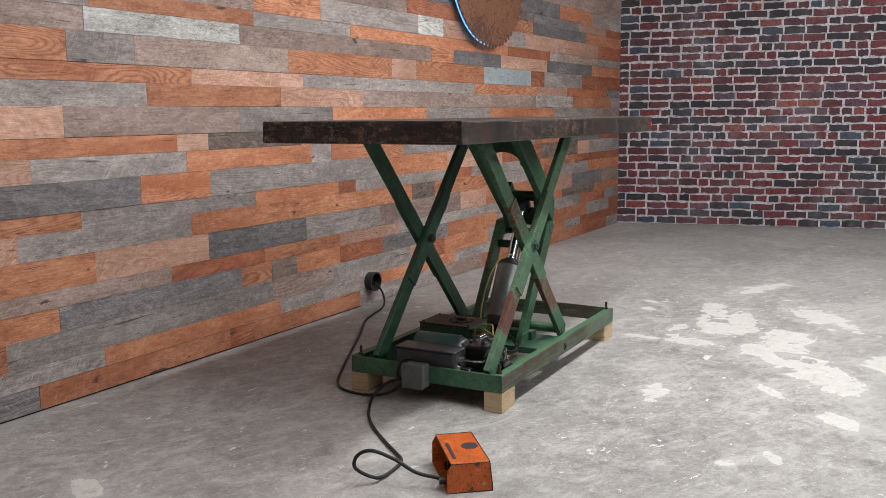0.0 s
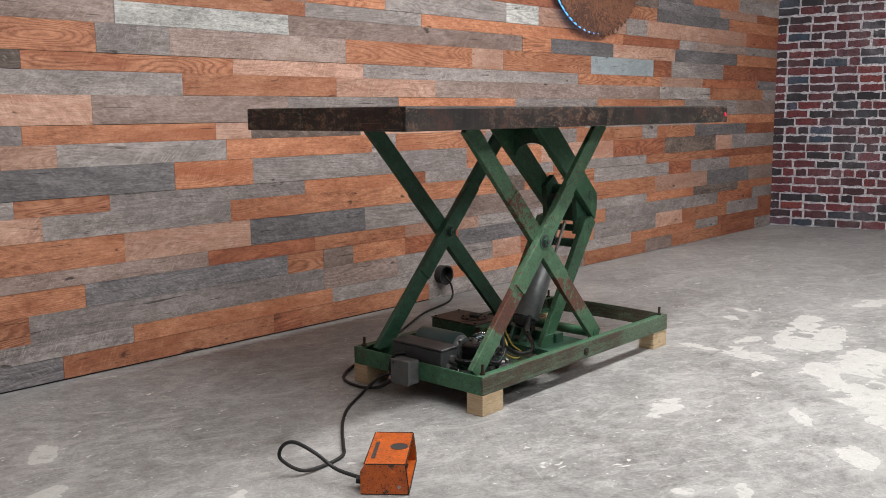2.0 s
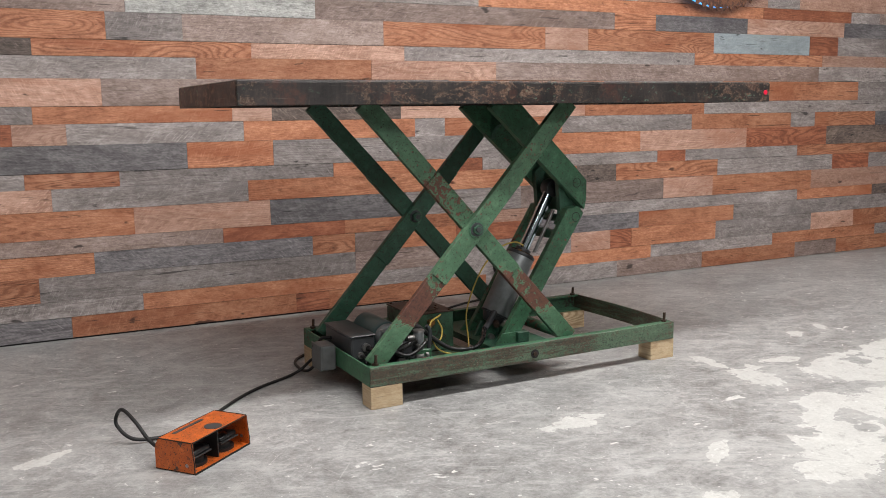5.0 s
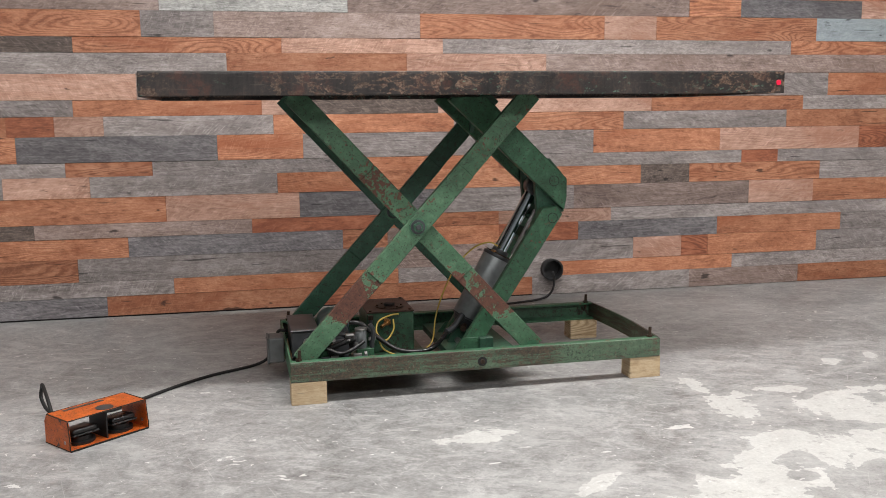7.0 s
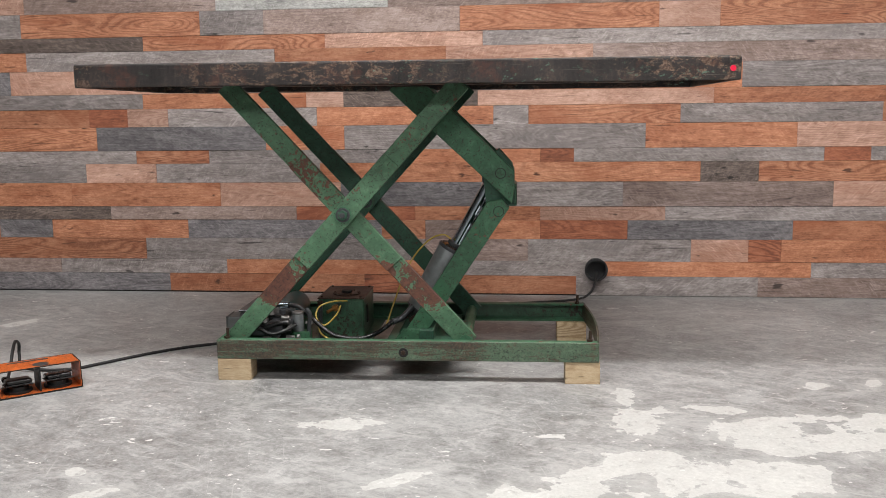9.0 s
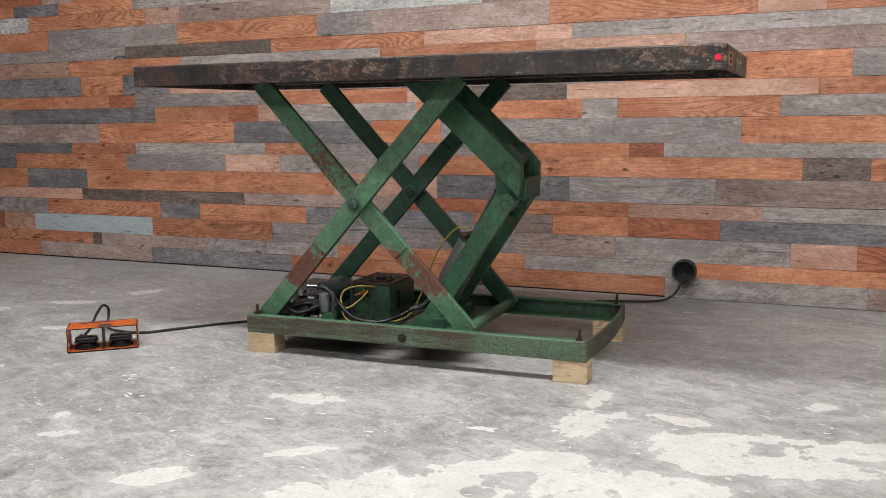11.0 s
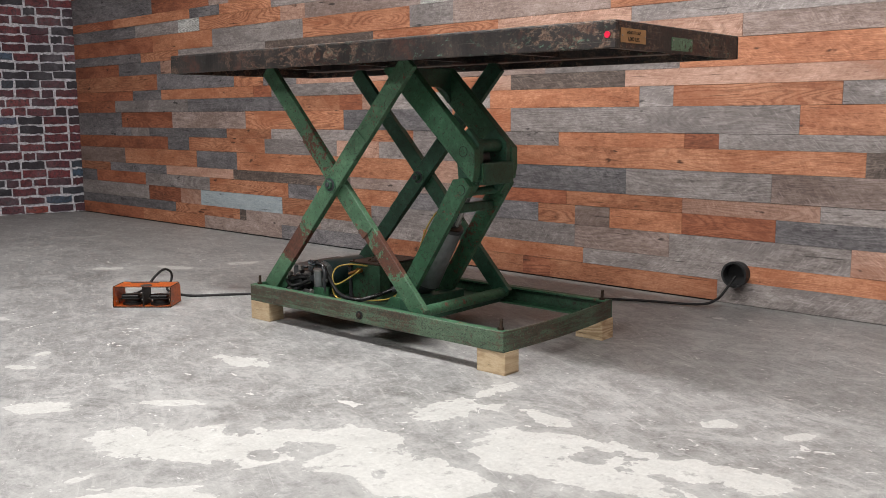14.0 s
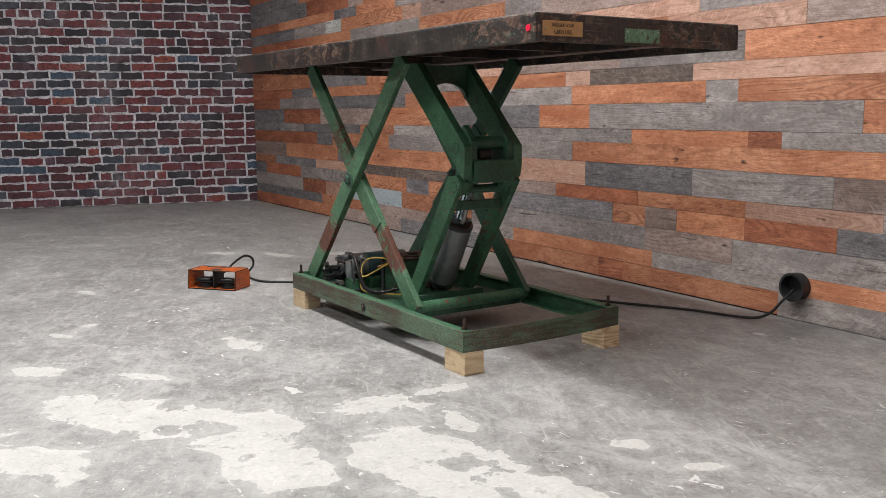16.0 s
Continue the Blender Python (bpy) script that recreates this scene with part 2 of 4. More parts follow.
ORANGE = painted_steel("orange_enamel", (0.46, 0.085, 0.010), (0.58, 0.130, 0.016), (0.05, 0.025, 0.018), 0.03, 0.42, 0.55)
RUST = painted_steel("rusty_saw_steel", (0.16, 0.065, 0.035), (0.24, 0.10, 0.05), (0.07, 0.03, 0.02), 0.06, 0.6)
PINE = plank_wood("pine_block_wood", (0.30, 0.195, 0.105), (0.50, 0.375, 0.23), (0.60, 0.49, 0.335), 0.1, 0.8, 1.3)
RED = plain("red_plastic", (0.62, 0.012, 0.05), 0.3)
# near black all over, standing in for the shade inside the pipe
PVC = plain("dark_pipe_plastic", (0.014, 0.014, 0.015), 0.55)


def floor_material():
    """Old ground concrete: mottled grey, pale skim coat left in ragged patches, scuffs, chips and flecks."""
    m = Nodes("worn_polished_concrete")
    p = m.place()
    cloud = m.noise(p, 0.9, 6, 0.6, 0.3)
    mottle = m.noise(p, 6.0, 10, 0.75, 0.9)
    fine = m.noise(p, 70.0, 6, 0.78)
    grit = m.noise(p, 240.0, 3, 0.7)
    mid = m.noise(p, 22.0, 9, 0.78, 0.7)
    f = m.maths("ADD", m.maths("ADD", m.maths("MULTIPLY", cloud, 0.20), m.maths("MULTIPLY", mid, 0.25)), m.maths("ADD", m.maths("MULTIPLY", mottle, 0.33), m.maths("MULTIPLY", fine, 0.22)))
    col = m.ramp(f, (0.39, (0.095, 0.094, 0.092)), (0.46, (0.205, 0.203, 0.200)), (0.53, (0.30, 0.298, 0.293)), (0.60, (0.45, 0.447, 0.44)))
    # milky bloom, laid on with a trowel
    swirl = m.noise(m.vec("MULTIPLY", p, (1.0, 1.5, 1.0)), 2.4, 12, 0.78, 1.4)
    col = m.mix(m.step(swirl, 0.50, 0.62, 0.0, 0.50), col, (0.45, 0.45, 0.44))
    trowel = m.noise(m.vec("MULTIPLY", m.add("ShaderNodeVectorRotate", rotation_type="Z_AXIS", Vector=p, Angle=0.45).outputs[0], (5.0, 22.0, 1.0)), 1.0, 8, 0.75, 0.8)
    col = m.mix(m.step(trowel, 0.54, 0.66, 0.0, 0.42), col, (0.50, 0.50, 0.485))
    col = m.mix(m.step(trowel, 0.44, 0.34, 0.0, 0.35), col, (0.135, 0.133, 0.13))

    def blots(rows):
        near = None
        for x, y, rx, ry, turn in rows:
            q = m.add("ShaderNodeMapping", vector_type="TEXTURE", Vector=p, Location=(x, y, 0), Rotation=(0, 0, radians(turn)), Scale=(rx, ry, 1)).outputs[0]
            d = m.add("ShaderNodeVectorMath", operation="LENGTH", **{"Vector": q}).outputs["Value"]
            near = d if near is None else m.maths("MINIMUM", near, d)
        return near

    # pale skim coat: centre x, y, half lengths, turn; then the small leavings, then the holes worn through it
    coat = blots(((3.58, 1.33, 0.19, 0.08, 5), (4.57, 1.43, 0.17, 0.12, 40), (4.09, 0.59, 0.23, 0.12, 16), (4.28, 0.73, 0.38, 0.16, 21), (4.44, 0.97, 0.23, 0.10, 22),
                  (4.57, 1.05, 0.18, 0.10, 165), (4.70, 0.95, 0.26, 0.15, 10), (4.95, 1.34, 0.20, 0.16, 50), (4.94, 0.95, 0.26, 0.12, 45), (5.18, 1.24, 0.34, 0.11, 14),
                  (5.45, 1.48, 0.27, 0.10, 15), (4.45, 0.38, 0.26, 0.14, 20), (5.57, 0.87, 0.40, 0.15, 35), (6.37, 1.35, 0.40, 0.09, 159), (5.20, 0.25, 0.40, 0.16, 10)))
    bits = blots(((5.53, 1.92, 0.08, 0.035, 70), (3.53, 0.54, 0.12, 0.06, 45), (5.19, 1.50, 0.14, 0.06, 2), (4.55, 1.62, 0.16, 0.06, 89), (4.88, 1.56, 0.14, 0.05, 164),
                  (3.82, 0.86, 0.13, 0.04, 39), (5.30, 1.88, 0.07, 0.045, 56), (2.96, 0.69, 0.10, 0.04, 35), (2.83, 0.85, 0.05, 0.03, 160), (1.05, 2.05, 0.22, 0.07, 40),
                  (1.35, 2.35, 0.16, 0.05, 20), (1.55, 2.75, 0.13, 0.06, 60), (1.80, 1.88, 0.15, 0.05, 30), (2.0, 0.98, 0.10, 0.035, 20)))
    worn = blots(((4.44, 0.775, 0.055, 0.045, 10), (4.75, 0.77, 0.11, 0.06, 11), (4.16, 0.92, 0.10, 0.08, 124)))
    ragged = m.maths("ADD", m.maths("MULTIPLY", m.noise(p, 14.0, 6, 0.7, 0.5), 0.42), m.maths("MULTIPLY", m.noise(p, 55.0, 4, 0.7), 0.12))
    edge = m.maths("ADD", m.noise(p, 4.2, 3, 0.5, 1.2), ragged)
    value = m.maths("SUBTRACT", m.maths("MULTIPLY", edge, 2.6), m.maths("MINIMUM", coat, bits))
    hole = m.step(m.maths("ADD", worn, m.maths("MULTIPLY", ragged, 2.0)), 1.42, 1.50)
    skim = m.maths("MULTIPLY", m.step(value, 1.23, 1.255), hole)
    col = m.mix(m.step(value, 0.3, 1.12, 0.0, 0.30), col, (0.46, 0.46, 0.445))
    pale = m.ramp(m.maths("ADD", m.maths("MULTIPLY", fine, 0.5), m.maths("MULTIPLY", mottle, 0.5)), (0.35, (0.42, 0.42, 0.405)), (0.62, (0.60, 0.60, 0.575)))
    col = m.mix(m.maths("MULTIPLY", skim, m.step(mid, 0.3, 0.62, 0.97, 0.72)), col, pale)
    # chips and drips of the same coat
    chips = m.step(m.noise(m.vec("MULTIPLY", p, (1.0, 1.6, 1.0)), 9.0, 5, 0.6, 1.2), 0.668, 0.680, 0.0, 0.85)
    col = m.mix(chips, col, (0.57, 0.57, 0.55))
    for turn, low in ((0.35, 0.715), (1.25, 0.72), (-0.6, 0.725)):
        q = m.add("ShaderNodeVectorRotate", rotation_type="Z_AXIS", Vector=p, Angle=turn).outputs[0]
        drip = m.noise(m.vec("MULTIPLY", q, (13.0, 42.0, 1.0)), 1.0, 4, 0.6, 0.6)
        col = m.mix(m.step(drip, low, low + 0.012, 0.0, 0.85), col, (0.58, 0.58, 0.56))
    tiny = m.step(m.noise(p, 42.0, 2, 0.5, 0.5), 0.715, 0.735, 0.0, 0.8)
    col = m.mix(tiny, col, (0.62, 0.62, 0.60))
    # fine scuffs in several directions
    for turn, scale in ((0.5, 1.0), (-0.3, 1.4), (1.3, 0.8), (2.2, 1.1)):
        q = m.add("ShaderNodeVectorRotate", rotation_type="Z_AXIS", Vector=p, Angle=turn).outputs[0]
        line = m.noise(m.vec("MULTIPLY", q, (4.0 * scale, 130.0 * scale, 1.0)), 1.0, 2, 0.5, 0.2)
        col = m.mix(m.step(line, 0.68, 0.74, 0.0, 0.28), col, (0.54, 0.54, 0.52))
    dirt = m.step(m.noise(p, 16.0, 9, 0.75), 0.55, 0.68, 0.0, 0.5)
    col = m.mix(dirt, col, (0.11, 0.108, 0.105))
    pits = m.step(grit, 0.68, 0.74, 0.0, 0.5)
    col = m.mix(pits, col, (0.085, 0.085, 0.085))
    m.set(Base_Color=col, Roughness=m.step(mottle, 0.3, 0.7, 0.36, 0.60))
    m.bump(m.maths("ADD", m.maths("MULTIPLY", fine, 0.6), m.maths("ADD", mottle, m.maths("MULTIPLY", skim, 0.5))), 0.25, 0.002)
    return m.mat


def brick_material(joined):
    """Old brick of the backdrop: reds, soot blacks and slate blues; pale patches paint in whitewash and lamp haze."""
    m = Nodes("backdrop_brick")
    p = m.place()
    r = m.add("ShaderNodeNewGeometry").outputs["Random Per Island"] if joined else m.chance()
    col = m.ramp(r, (0.0, (0.016, 0.016, 0.022)), (0.20, (0.036, 0.028, 0.036)), (0.32, (0.105, 0.022, 0.028)), (0.52, (0.20, 0.034, 0.040)), (0.72, (0.075, 0.030, 0.042)), (0.83, (0.030, 0.032, 0.043)), (0.91, (0.055, 0.098, 0.155)), (0.96, (0.20, 0.038, 0.042)), (1.0, (0.32, 0.075, 0.045)))
    n = m.noise(p, 22.0, 6, 0.7)
    col = m.mix(m.step(n, 0.46, 0.66, 0.0, 0.7), col, m.mix(0.55, col, (0.028, 0.022, 0.030)))
    col = m.mix(m.step(m.noise(p, 38.0, 7, 0.78), 0.48, 0.60, 0.0, 0.8), col, (0.013, 0.011, 0.016))
    col = m.mix(m.step(m.noise(p, 75.0, 5, 0.78), 0.62, 0.70, 0.0, 0.5), col, (0.26, 0.24, 0.26))
    # whitewash and the ceiling light's pale sheen, both mixed into the colour
    haze = m.maths("MULTIPLY", m.step(m.noise(p, 1.6, 4, 0.6, 0.6), 0.46, 0.68), m.step(m.noise(p, 9.0, 7, 0.75), 0.38, 0.66))
    col = m.mix(m.maths("MULTIPLY", haze, 0.34), col, (0.36, 0.36, 0.40))
    col = m.mix(m.step(m.noise(p, 130.0, 4, 0.75), 0.56, 0.62, 0.0, 0.55), col, (0.012, 0.010, 0.014))
    m.set(Base_Color=col, Roughness=0.72)
    m.bump(n, 0.7, 0.004)
    return m.mat


FLOOR = floor_material()
BRICK = brick_material(False)
BRICK_FAR = brick_material(True)


def mortar_material():
    """Crumbly pale mortar with soot in its hollows."""
    m = Nodes("pale_mortar")
    p = m.place()
    col = m.ramp(m.noise(p, 40.0, 8, 0.78), (0.36, (0.24, 0.24, 0.265)), (0.5, (0.56, 0.555, 0.595)), (0.62, (0.78, 0.77, 0.81)))
    col = m.mix(m.step(m.noise(p, 7.0, 7, 0.75), 0.52, 0.66, 0.0, 0.45), col, (0.12, 0.115, 0.14))
    m.set(Base_Color=col, Roughness=0.85)
    m.bump(m.noise(p, 90.0, 5, 0.7), 0.6, 0.003)
    return m.mat


MORTAR = mortar_material()
WALL_PAINT = plain("grey_wall_paint", (0.45, 0.45, 0.45), 0.8, 0.0, 0.06, 3.0, 0.05)
def table_steel():
    """Mill-black steel edge: brown scale, tan and green flakes, drip streaks and long scrapes."""
    m = Nodes("blackened_table_steel")
    p = m.place()
    q = m.vec("MULTIPLY", p, (20.0, 20.0, 36.0))
    big = m.noise(p, 5.0, 6, 0.65)
    flake = m.noise(q, 1.0, 8, 0.75, 0.5)
    fine = m.noise(p, 110.0, 5, 0.75)
    drip = m.noise(m.vec("MULTIPLY", p, (75.0, 75.0, 7.0)), 1.0, 5, 0.7)
    col = m.ramp(m.maths("ADD", m.maths("MULTIPLY", big, 0.45), m.maths("MULTIPLY", m.maths("ADD", fine, drip), 0.275)), (0.36, (0.008, 0.0075, 0.0075)), (0.52, (0.030, 0.026, 0.025)), (0.66, (0.085, 0.058, 0.047)))
    where = m.step(m.noise(p, 2.6, 3, 0.5), 0.38, 0.58)
    mask = m.maths("MULTIPLY", m.step(flake, 0.51, 0.56), where)
    col = m.mix(m.maths("MULTIPLY", mask, 0.70), col, m.mix(m.step(fine, 0.42, 0.6), (0.085, 0.040, 0.026), (0.27, 0.185, 0.13)))
    reddish = m.step(m.noise(m.vec("ADD", p, (5.1, 2.2, 0.7)), 7.0, 8, 0.75), 0.55, 0.62, 0.0, 0.55)
    col = m.mix(reddish, col, (0.085, 0.034, 0.024))
    green = m.maths("MULTIPLY", m.step(m.noise(q, 1.7, 6, 0.72), 0.59, 0.63), m.step(m.noise(p, 1.9, 3, 0.5), 0.46, 0.58))
    col = m.mix(m.maths("MULTIPLY", green, 0.85), col, (0.11, 0.20, 0.15))
    col = m.mix(m.step(m.noise(m.vec("MULTIPLY", p, (4.0, 4.0, 200.0)), 1.0, 3, 0.6), 0.64, 0.70, 0.0, 0.45), col, (0.19, 0.165, 0.15))
    col = m.mix(m.step(drip, 0.62, 0.70, 0.0, 0.5), col, (0.010, 0.009, 0.008))
    m.set(Base_Color=col, Roughness=m.step(big, 0.3, 0.7, 0.34, 0.55), Metallic=0.25)
    m.bump(m.maths("ADD", fine, m.maths("MULTIPLY", mask, -0.8)), 0.35, 0.001)
    return m.mat


TOP_STEEL = table_steel()
CEILING_PAINT = plain("white_ceiling_paint", (0.6, 0.6, 0.6), 0.85, 0.0, 0.05, 3.0, 0.05)

# ---- mesh helpers ----


def mesh_of(name, bm, material, smooth=False):
    bmesh.ops.recalc_face_normals(bm, faces=bm.faces)
    me = bpy.data.meshes.new(name)
    bm.to_mesh(me)
    bm.free()
    me.materials.append(material)
    if smooth:
        for poly in me.polygons:
            poly.use_smooth = True
        me.set_sharp_from_angle(angle=radians(40))
    return me


def part(name, bm, material, parent, label="", smooth=False):
    ob = new(name, mesh_of(name, bm, material, smooth))
    ob.parent = parent
    if label:
        ob["label"] = label
    return ob


def thing(name, label, category, m=None, group="", kind=""):
    ob = new(name)
    if m is not None:
        ob.matrix_world = m
    return tagged(ob, label, category, group, kind)


def solid(name, bm, material, label, category, m=None, group="", kind="", smooth=False):
    ob = new(name, mesh_of(name, bm, material, smooth))
    if m is not None:
        ob.matrix_world = m
    return tagged(ob, label, category, group, kind)


def add_box(bm, lo, hi, bevel=0.0, m=None, segments=1):
    c = [(a + b) / 2 for a, b in zip(lo, hi)]
    s = [abs(b - a) for a, b in zip(lo, hi)]
    mat = Matrix.LocRotScale(c, None, s)
    vs = bmesh.ops.create_cube(bm, size=1.0, matrix=mat)["verts"]
    if bevel:
        edges = list({e for v in vs for e in v.link_edges})
        got = bmesh.ops.bevel(bm, geom=edges, offset=bevel, segments=segments, affect="EDGES", profile=0.5)
        vs = list({v for f in got["faces"] for v in f.verts} | {v for v in vs if v.is_valid})
    if m is not None:
        bmesh.ops.transform(bm, matrix=m, verts=[v for v in vs if v.is_valid])
    return bm


def box(lo, hi, bevel=0.0, m=None, segments=1):
    return add_box(bmesh.new(), lo, hi, bevel, m, segments)


def add_rod(bm, a, b, r, sides=20, r2=None, bevel=0.0):
    a, b = Vector(a), Vector(b)
    m = Matrix.Translation((a + b) / 2) @ (b - a).to_track_quat("Z", "Y").to_matrix().to_4x4()
    vs = bmesh.ops.create_cone(bm, cap_ends=True, segments=sides, radius1=r, radius2=r if r2 is None else r2, depth=(b - a).length, matrix=m)["verts"]
    if bevel:
        caps = [f for f in {f for v in vs for f in v.link_faces} if len(f.verts) > 4]
        bmesh.ops.bevel(bm, geom=list({e for f in caps for e in f.edges}), offset=bevel, segments=2, affect="EDGES", profile=0.5)
    return bm


def rod(a, b, r, sides=20, r2=None, bevel=0.0):
    return add_rod(bmesh.new(), a, b, r, sides, r2, bevel)


def plate(outline, y0, y1, bevel=0.0):
    """A plate cut to an outline of (x, z) corners, from y0 to y1."""
    bm = bmesh.new()
    f = bm.faces.new([bm.verts.new((x, y0, z)) for x, z in outline])
    up = bmesh.ops.extrude_face_region(bm, geom=[f])["geom"]
    bmesh.ops.translate(bm, vec=(0, y1 - y0, 0), verts=[v for v in up if isinstance(v, bmesh.types.BMVert)])
    if bevel:
        bmesh.ops.bevel(bm, geom=list(bm.edges), offset=bevel, segments=1, affect="EDGES", profile=0.5)
    return bm


def smooth_path(points, n=10):
    """A Catmull-Rom line through the points."""
    pts = [Vector(p) for p in points]
    pts = [pts[0] * 2 - pts[1], *pts, pts[-1] * 2 - pts[-2]]
    out = []
    for i in range(1, len(pts) - 2):
        a, b, c, d = pts[i - 1:i + 3]
        for k in range(n):
            t = k / n
            out.append(0.5 * (2 * b + (c - a) * t + (2 * a - 5 * b + 4 * c - d) * t * t + (3 * b - 3 * c + d - a) * t ** 3))
    out.append(pts[-2])
    return out


def tube(points, r, n=10, sides=8):
    """A hose of radius r along a smooth line."""
    line = smooth_path(points, n)
    bm = bmesh.new()
    rings = []
    up = Vector((0, 0, 1))
    for i, p in enumerate(line):
        d = (line[min(i + 1, len(line) - 1)] - line[max(i - 1, 0)]).normalized()
        if abs(d.dot(up)) > 0.95:
            up = Vector((1, 0, 0))
        u = (up - d * up.dot(d)).normalized()
        w = d.cross(u)
        up = u
        rings.append([bm.verts.new(p + (u * math.cos(k * math.tau / sides) + w * math.sin(k * math.tau / sides)) * r) for k in range(sides)])
    for a, b in zip(rings, rings[1:]):
        for k in range(sides):
            bm.faces.new((a[k], a[(k + 1) % sides], b[(k + 1) % sides], b[k]))
    bm.faces.new(rings[0])
    bm.faces.new(rings[-1][::-1])
    return bm


# ---- the room ----
WALL_Y = 3.605
X_LEFT, X_RIGHT = -2.43, 9.73
FRONT_Y = -5.5
tagged(new("floor", mesh_of("floor", box((-5.5, FRONT_Y - 0.2, -0.2), (13.0, 4.2, 0.0)), FLOOR)), "worn grey concrete floor with pale scraped patches", "floor", kind="structure")
# ceiling and south wall are out of view, added to enclose the light
tagged(new("ceiling", mesh_of("ceiling", box((-5.5, FRONT_Y - 0.2, CEIL), (13.0, 4.2, CEIL + 0.2)), CEILING_PAINT)), "unseen plain white ceiling added to close the room", "ceiling", kind="structure")
tagged(new("unseen_wall_south", mesh_of("unseen_wall_south", box((-5.5, FRONT_Y - 0.2, 0), (13.0, FRONT_Y, CEIL)), WALL_PAINT)), "unseen plain grey wall added to close the room", "wall", kind="structure")
wood_wall = tagged(new("wall_north", mesh_of("wall_north", box((X_LEFT - 0.6, WALL_Y + 0.012, 0), (X_RIGHT + 0.6, WALL_Y + 0.2, CEIL)), BLACK)), "wall clad in mixed orange and grey reclaimed boards", "wall", kind="structure")


def board_row(z0, z1, boards):
    """One course of boards: where each begins along the wall, and the letter of its wood."""
    starts = [(float(w[:-1]), w[-1]) for w in boards.split()]
    ends = [x for x, _ in starts[1:]] + [X_RIGHT]
    for (x, wood), x1 in zip(starts, ends):
        proud = random.uniform(0.0, 0.0025)
        if z0 < 0.01 and x > 3.5:
            z0 = 0.003
        lift_up = random.uniform(-0.0008, 0.0008)
        part("plank", box((x + 0.0003, WALL_Y - proud, z0 + 0.0006 + lift_up), (x1 - 0.0003, WALL_Y + 0.012, z1 - 0.0006 + lift_up), 0.0008), PLANKS[wood], wood_wall)


def brick_mesh(length, height):
    """A worn brick with uneven faces, its front towards -y."""
    bm = bmesh.new()
    nx, front = 5, []
    for k in range(nx + 1):
        x = length * k / nx + random.uniform(-0.004, 0.004)
        e = 0.004 if 0 < k < nx else 0.007
        front.append([(x, random.uniform(-0.007, 0.008)), (x + random.uniform(-0.003, 0.003), height + random.uniform(-0.008, 0.007)), e])
    rows = []
    for k, (lo, hi, e) in enumerate(front):
        inset = 0.006 if k == 0 else (-0.006 if k == nx else 0)
        rows.append([bm.verts.new(c) for c in ((lo[0], 0.022, lo[1]), (lo[0] + inset, 0.0, lo[1] + e), (hi[0] + inset, random.uniform(-0.002, 0.002), hi[1] - e), (hi[0], 0.022, hi[1]))])
    for a, b in zip(rows, rows[1:]):
        for q in range(3):
            bm.faces.new((a[q], b[q], b[q + 1], a[q + 1]))
    bm.faces.new(rows[0])
    bm.faces.new(rows[-1][::-1])
    return mesh_of("brick", bm, BRICK)


random.seed(11)
FULL = [brick_mesh(random.uniform(0.205, 0.24), random.uniform(0.070, 0.078)) for _ in range(16)]
HALF = [brick_mesh(random.uniform(0.095, 0.118), random.uniform(0.070, 0.078)) for _ in range(10)]


def fold(u, z):
    """How far the hanging brick backdrop swells forward: soft upright folds, fading towards the floor."""
    swell = 0.55 * math.sin(u * 7.3 + 0.8 * math.sin(z * 1.1)) + 0.45 * math.sin(u * 12.9 + 1.3 + 0.5 * z)
    return -0.014 * swell * min(1.0, 0.15 + z / 2.0)


def brick_backdrop(name, m, length, label, mirror):
    """A hanging fabric backdrop printed as brick, built as bricks proud of pale mortar, from its corner along +x, front
    towards -y.
    """
    bm = box((0, 0.06, 0.004), (length, 0.2, CEIL))
    nu, nz = 260, 24
    grid = [[bm.verts.new((length * i / nu, 0.0115 + fold(length * i / nu, CEIL * k / nz), 0.004 + (CEIL - 0.004) * k / nz)) for k in range(nz + 1)] for i in range(nu + 1)]
    for ca, cb in zip(grid, grid[1:]):
        for k in range(nz):
            bm.faces.new((ca[k], cb[k], cb[k + 1], ca[k + 1]))
    wall = tagged(new(name, mesh_of(name, bm, MORTAR)), label, "wall", kind="structure")
    wall.matrix_world = m
    rest = bmesh.new()
    z, course, count = 0.012, 0, 0
    while z < CEIL - 0.1:
        u = random.choice((0.004, -0.12)) + random.uniform(0.0, 0.004)
        headers = course % 8 in (3, 6)
        while u < length - 0.25:
            half = random.random() < (0.55 if headers else 0.08)
            me = random.choice(HALF if half else FULL)
            if u < 0.0:
                me, u = random.choice(HALF), 0.003
            w = me.vertices[-1].co.x
            x = length - u - w if mirror else u
            y0, y1 = fold(x, z), fold(x + w, z)
            at = pose(x, y0, z + random.uniform(-0.004, 0.004), 0, random.uniform(-0.7, 0.7), math.degrees(math.atan2(y1 - y0, w)))
            if u < 2.75 and z < 2.30 and count < 300:
                ob = new("brick", me)
                ob.parent, ob.matrix_local = wall, at
                count += 1
            else:
                k = len(rest.verts)
                rest.from_mesh(me)
                rest.verts.ensure_lookup_table()
                for v in rest.verts[k:]:
                    v.co = at @ v.co
            u += w + random.uniform(0.009, 0.017)
        z += 0.0875
        course += 1
    ob = part("brick_courses", rest, BRICK_FAR, wall)
    tagged(ob, kind="stuff")
    return wall

# ---- the scissor lift table ----
lift = thing("lift_table", "worn green steel scissor lift table raised on wooden blocks", "lift table", pose(2.943, 1.809, 0, 0, 0, 1.25))

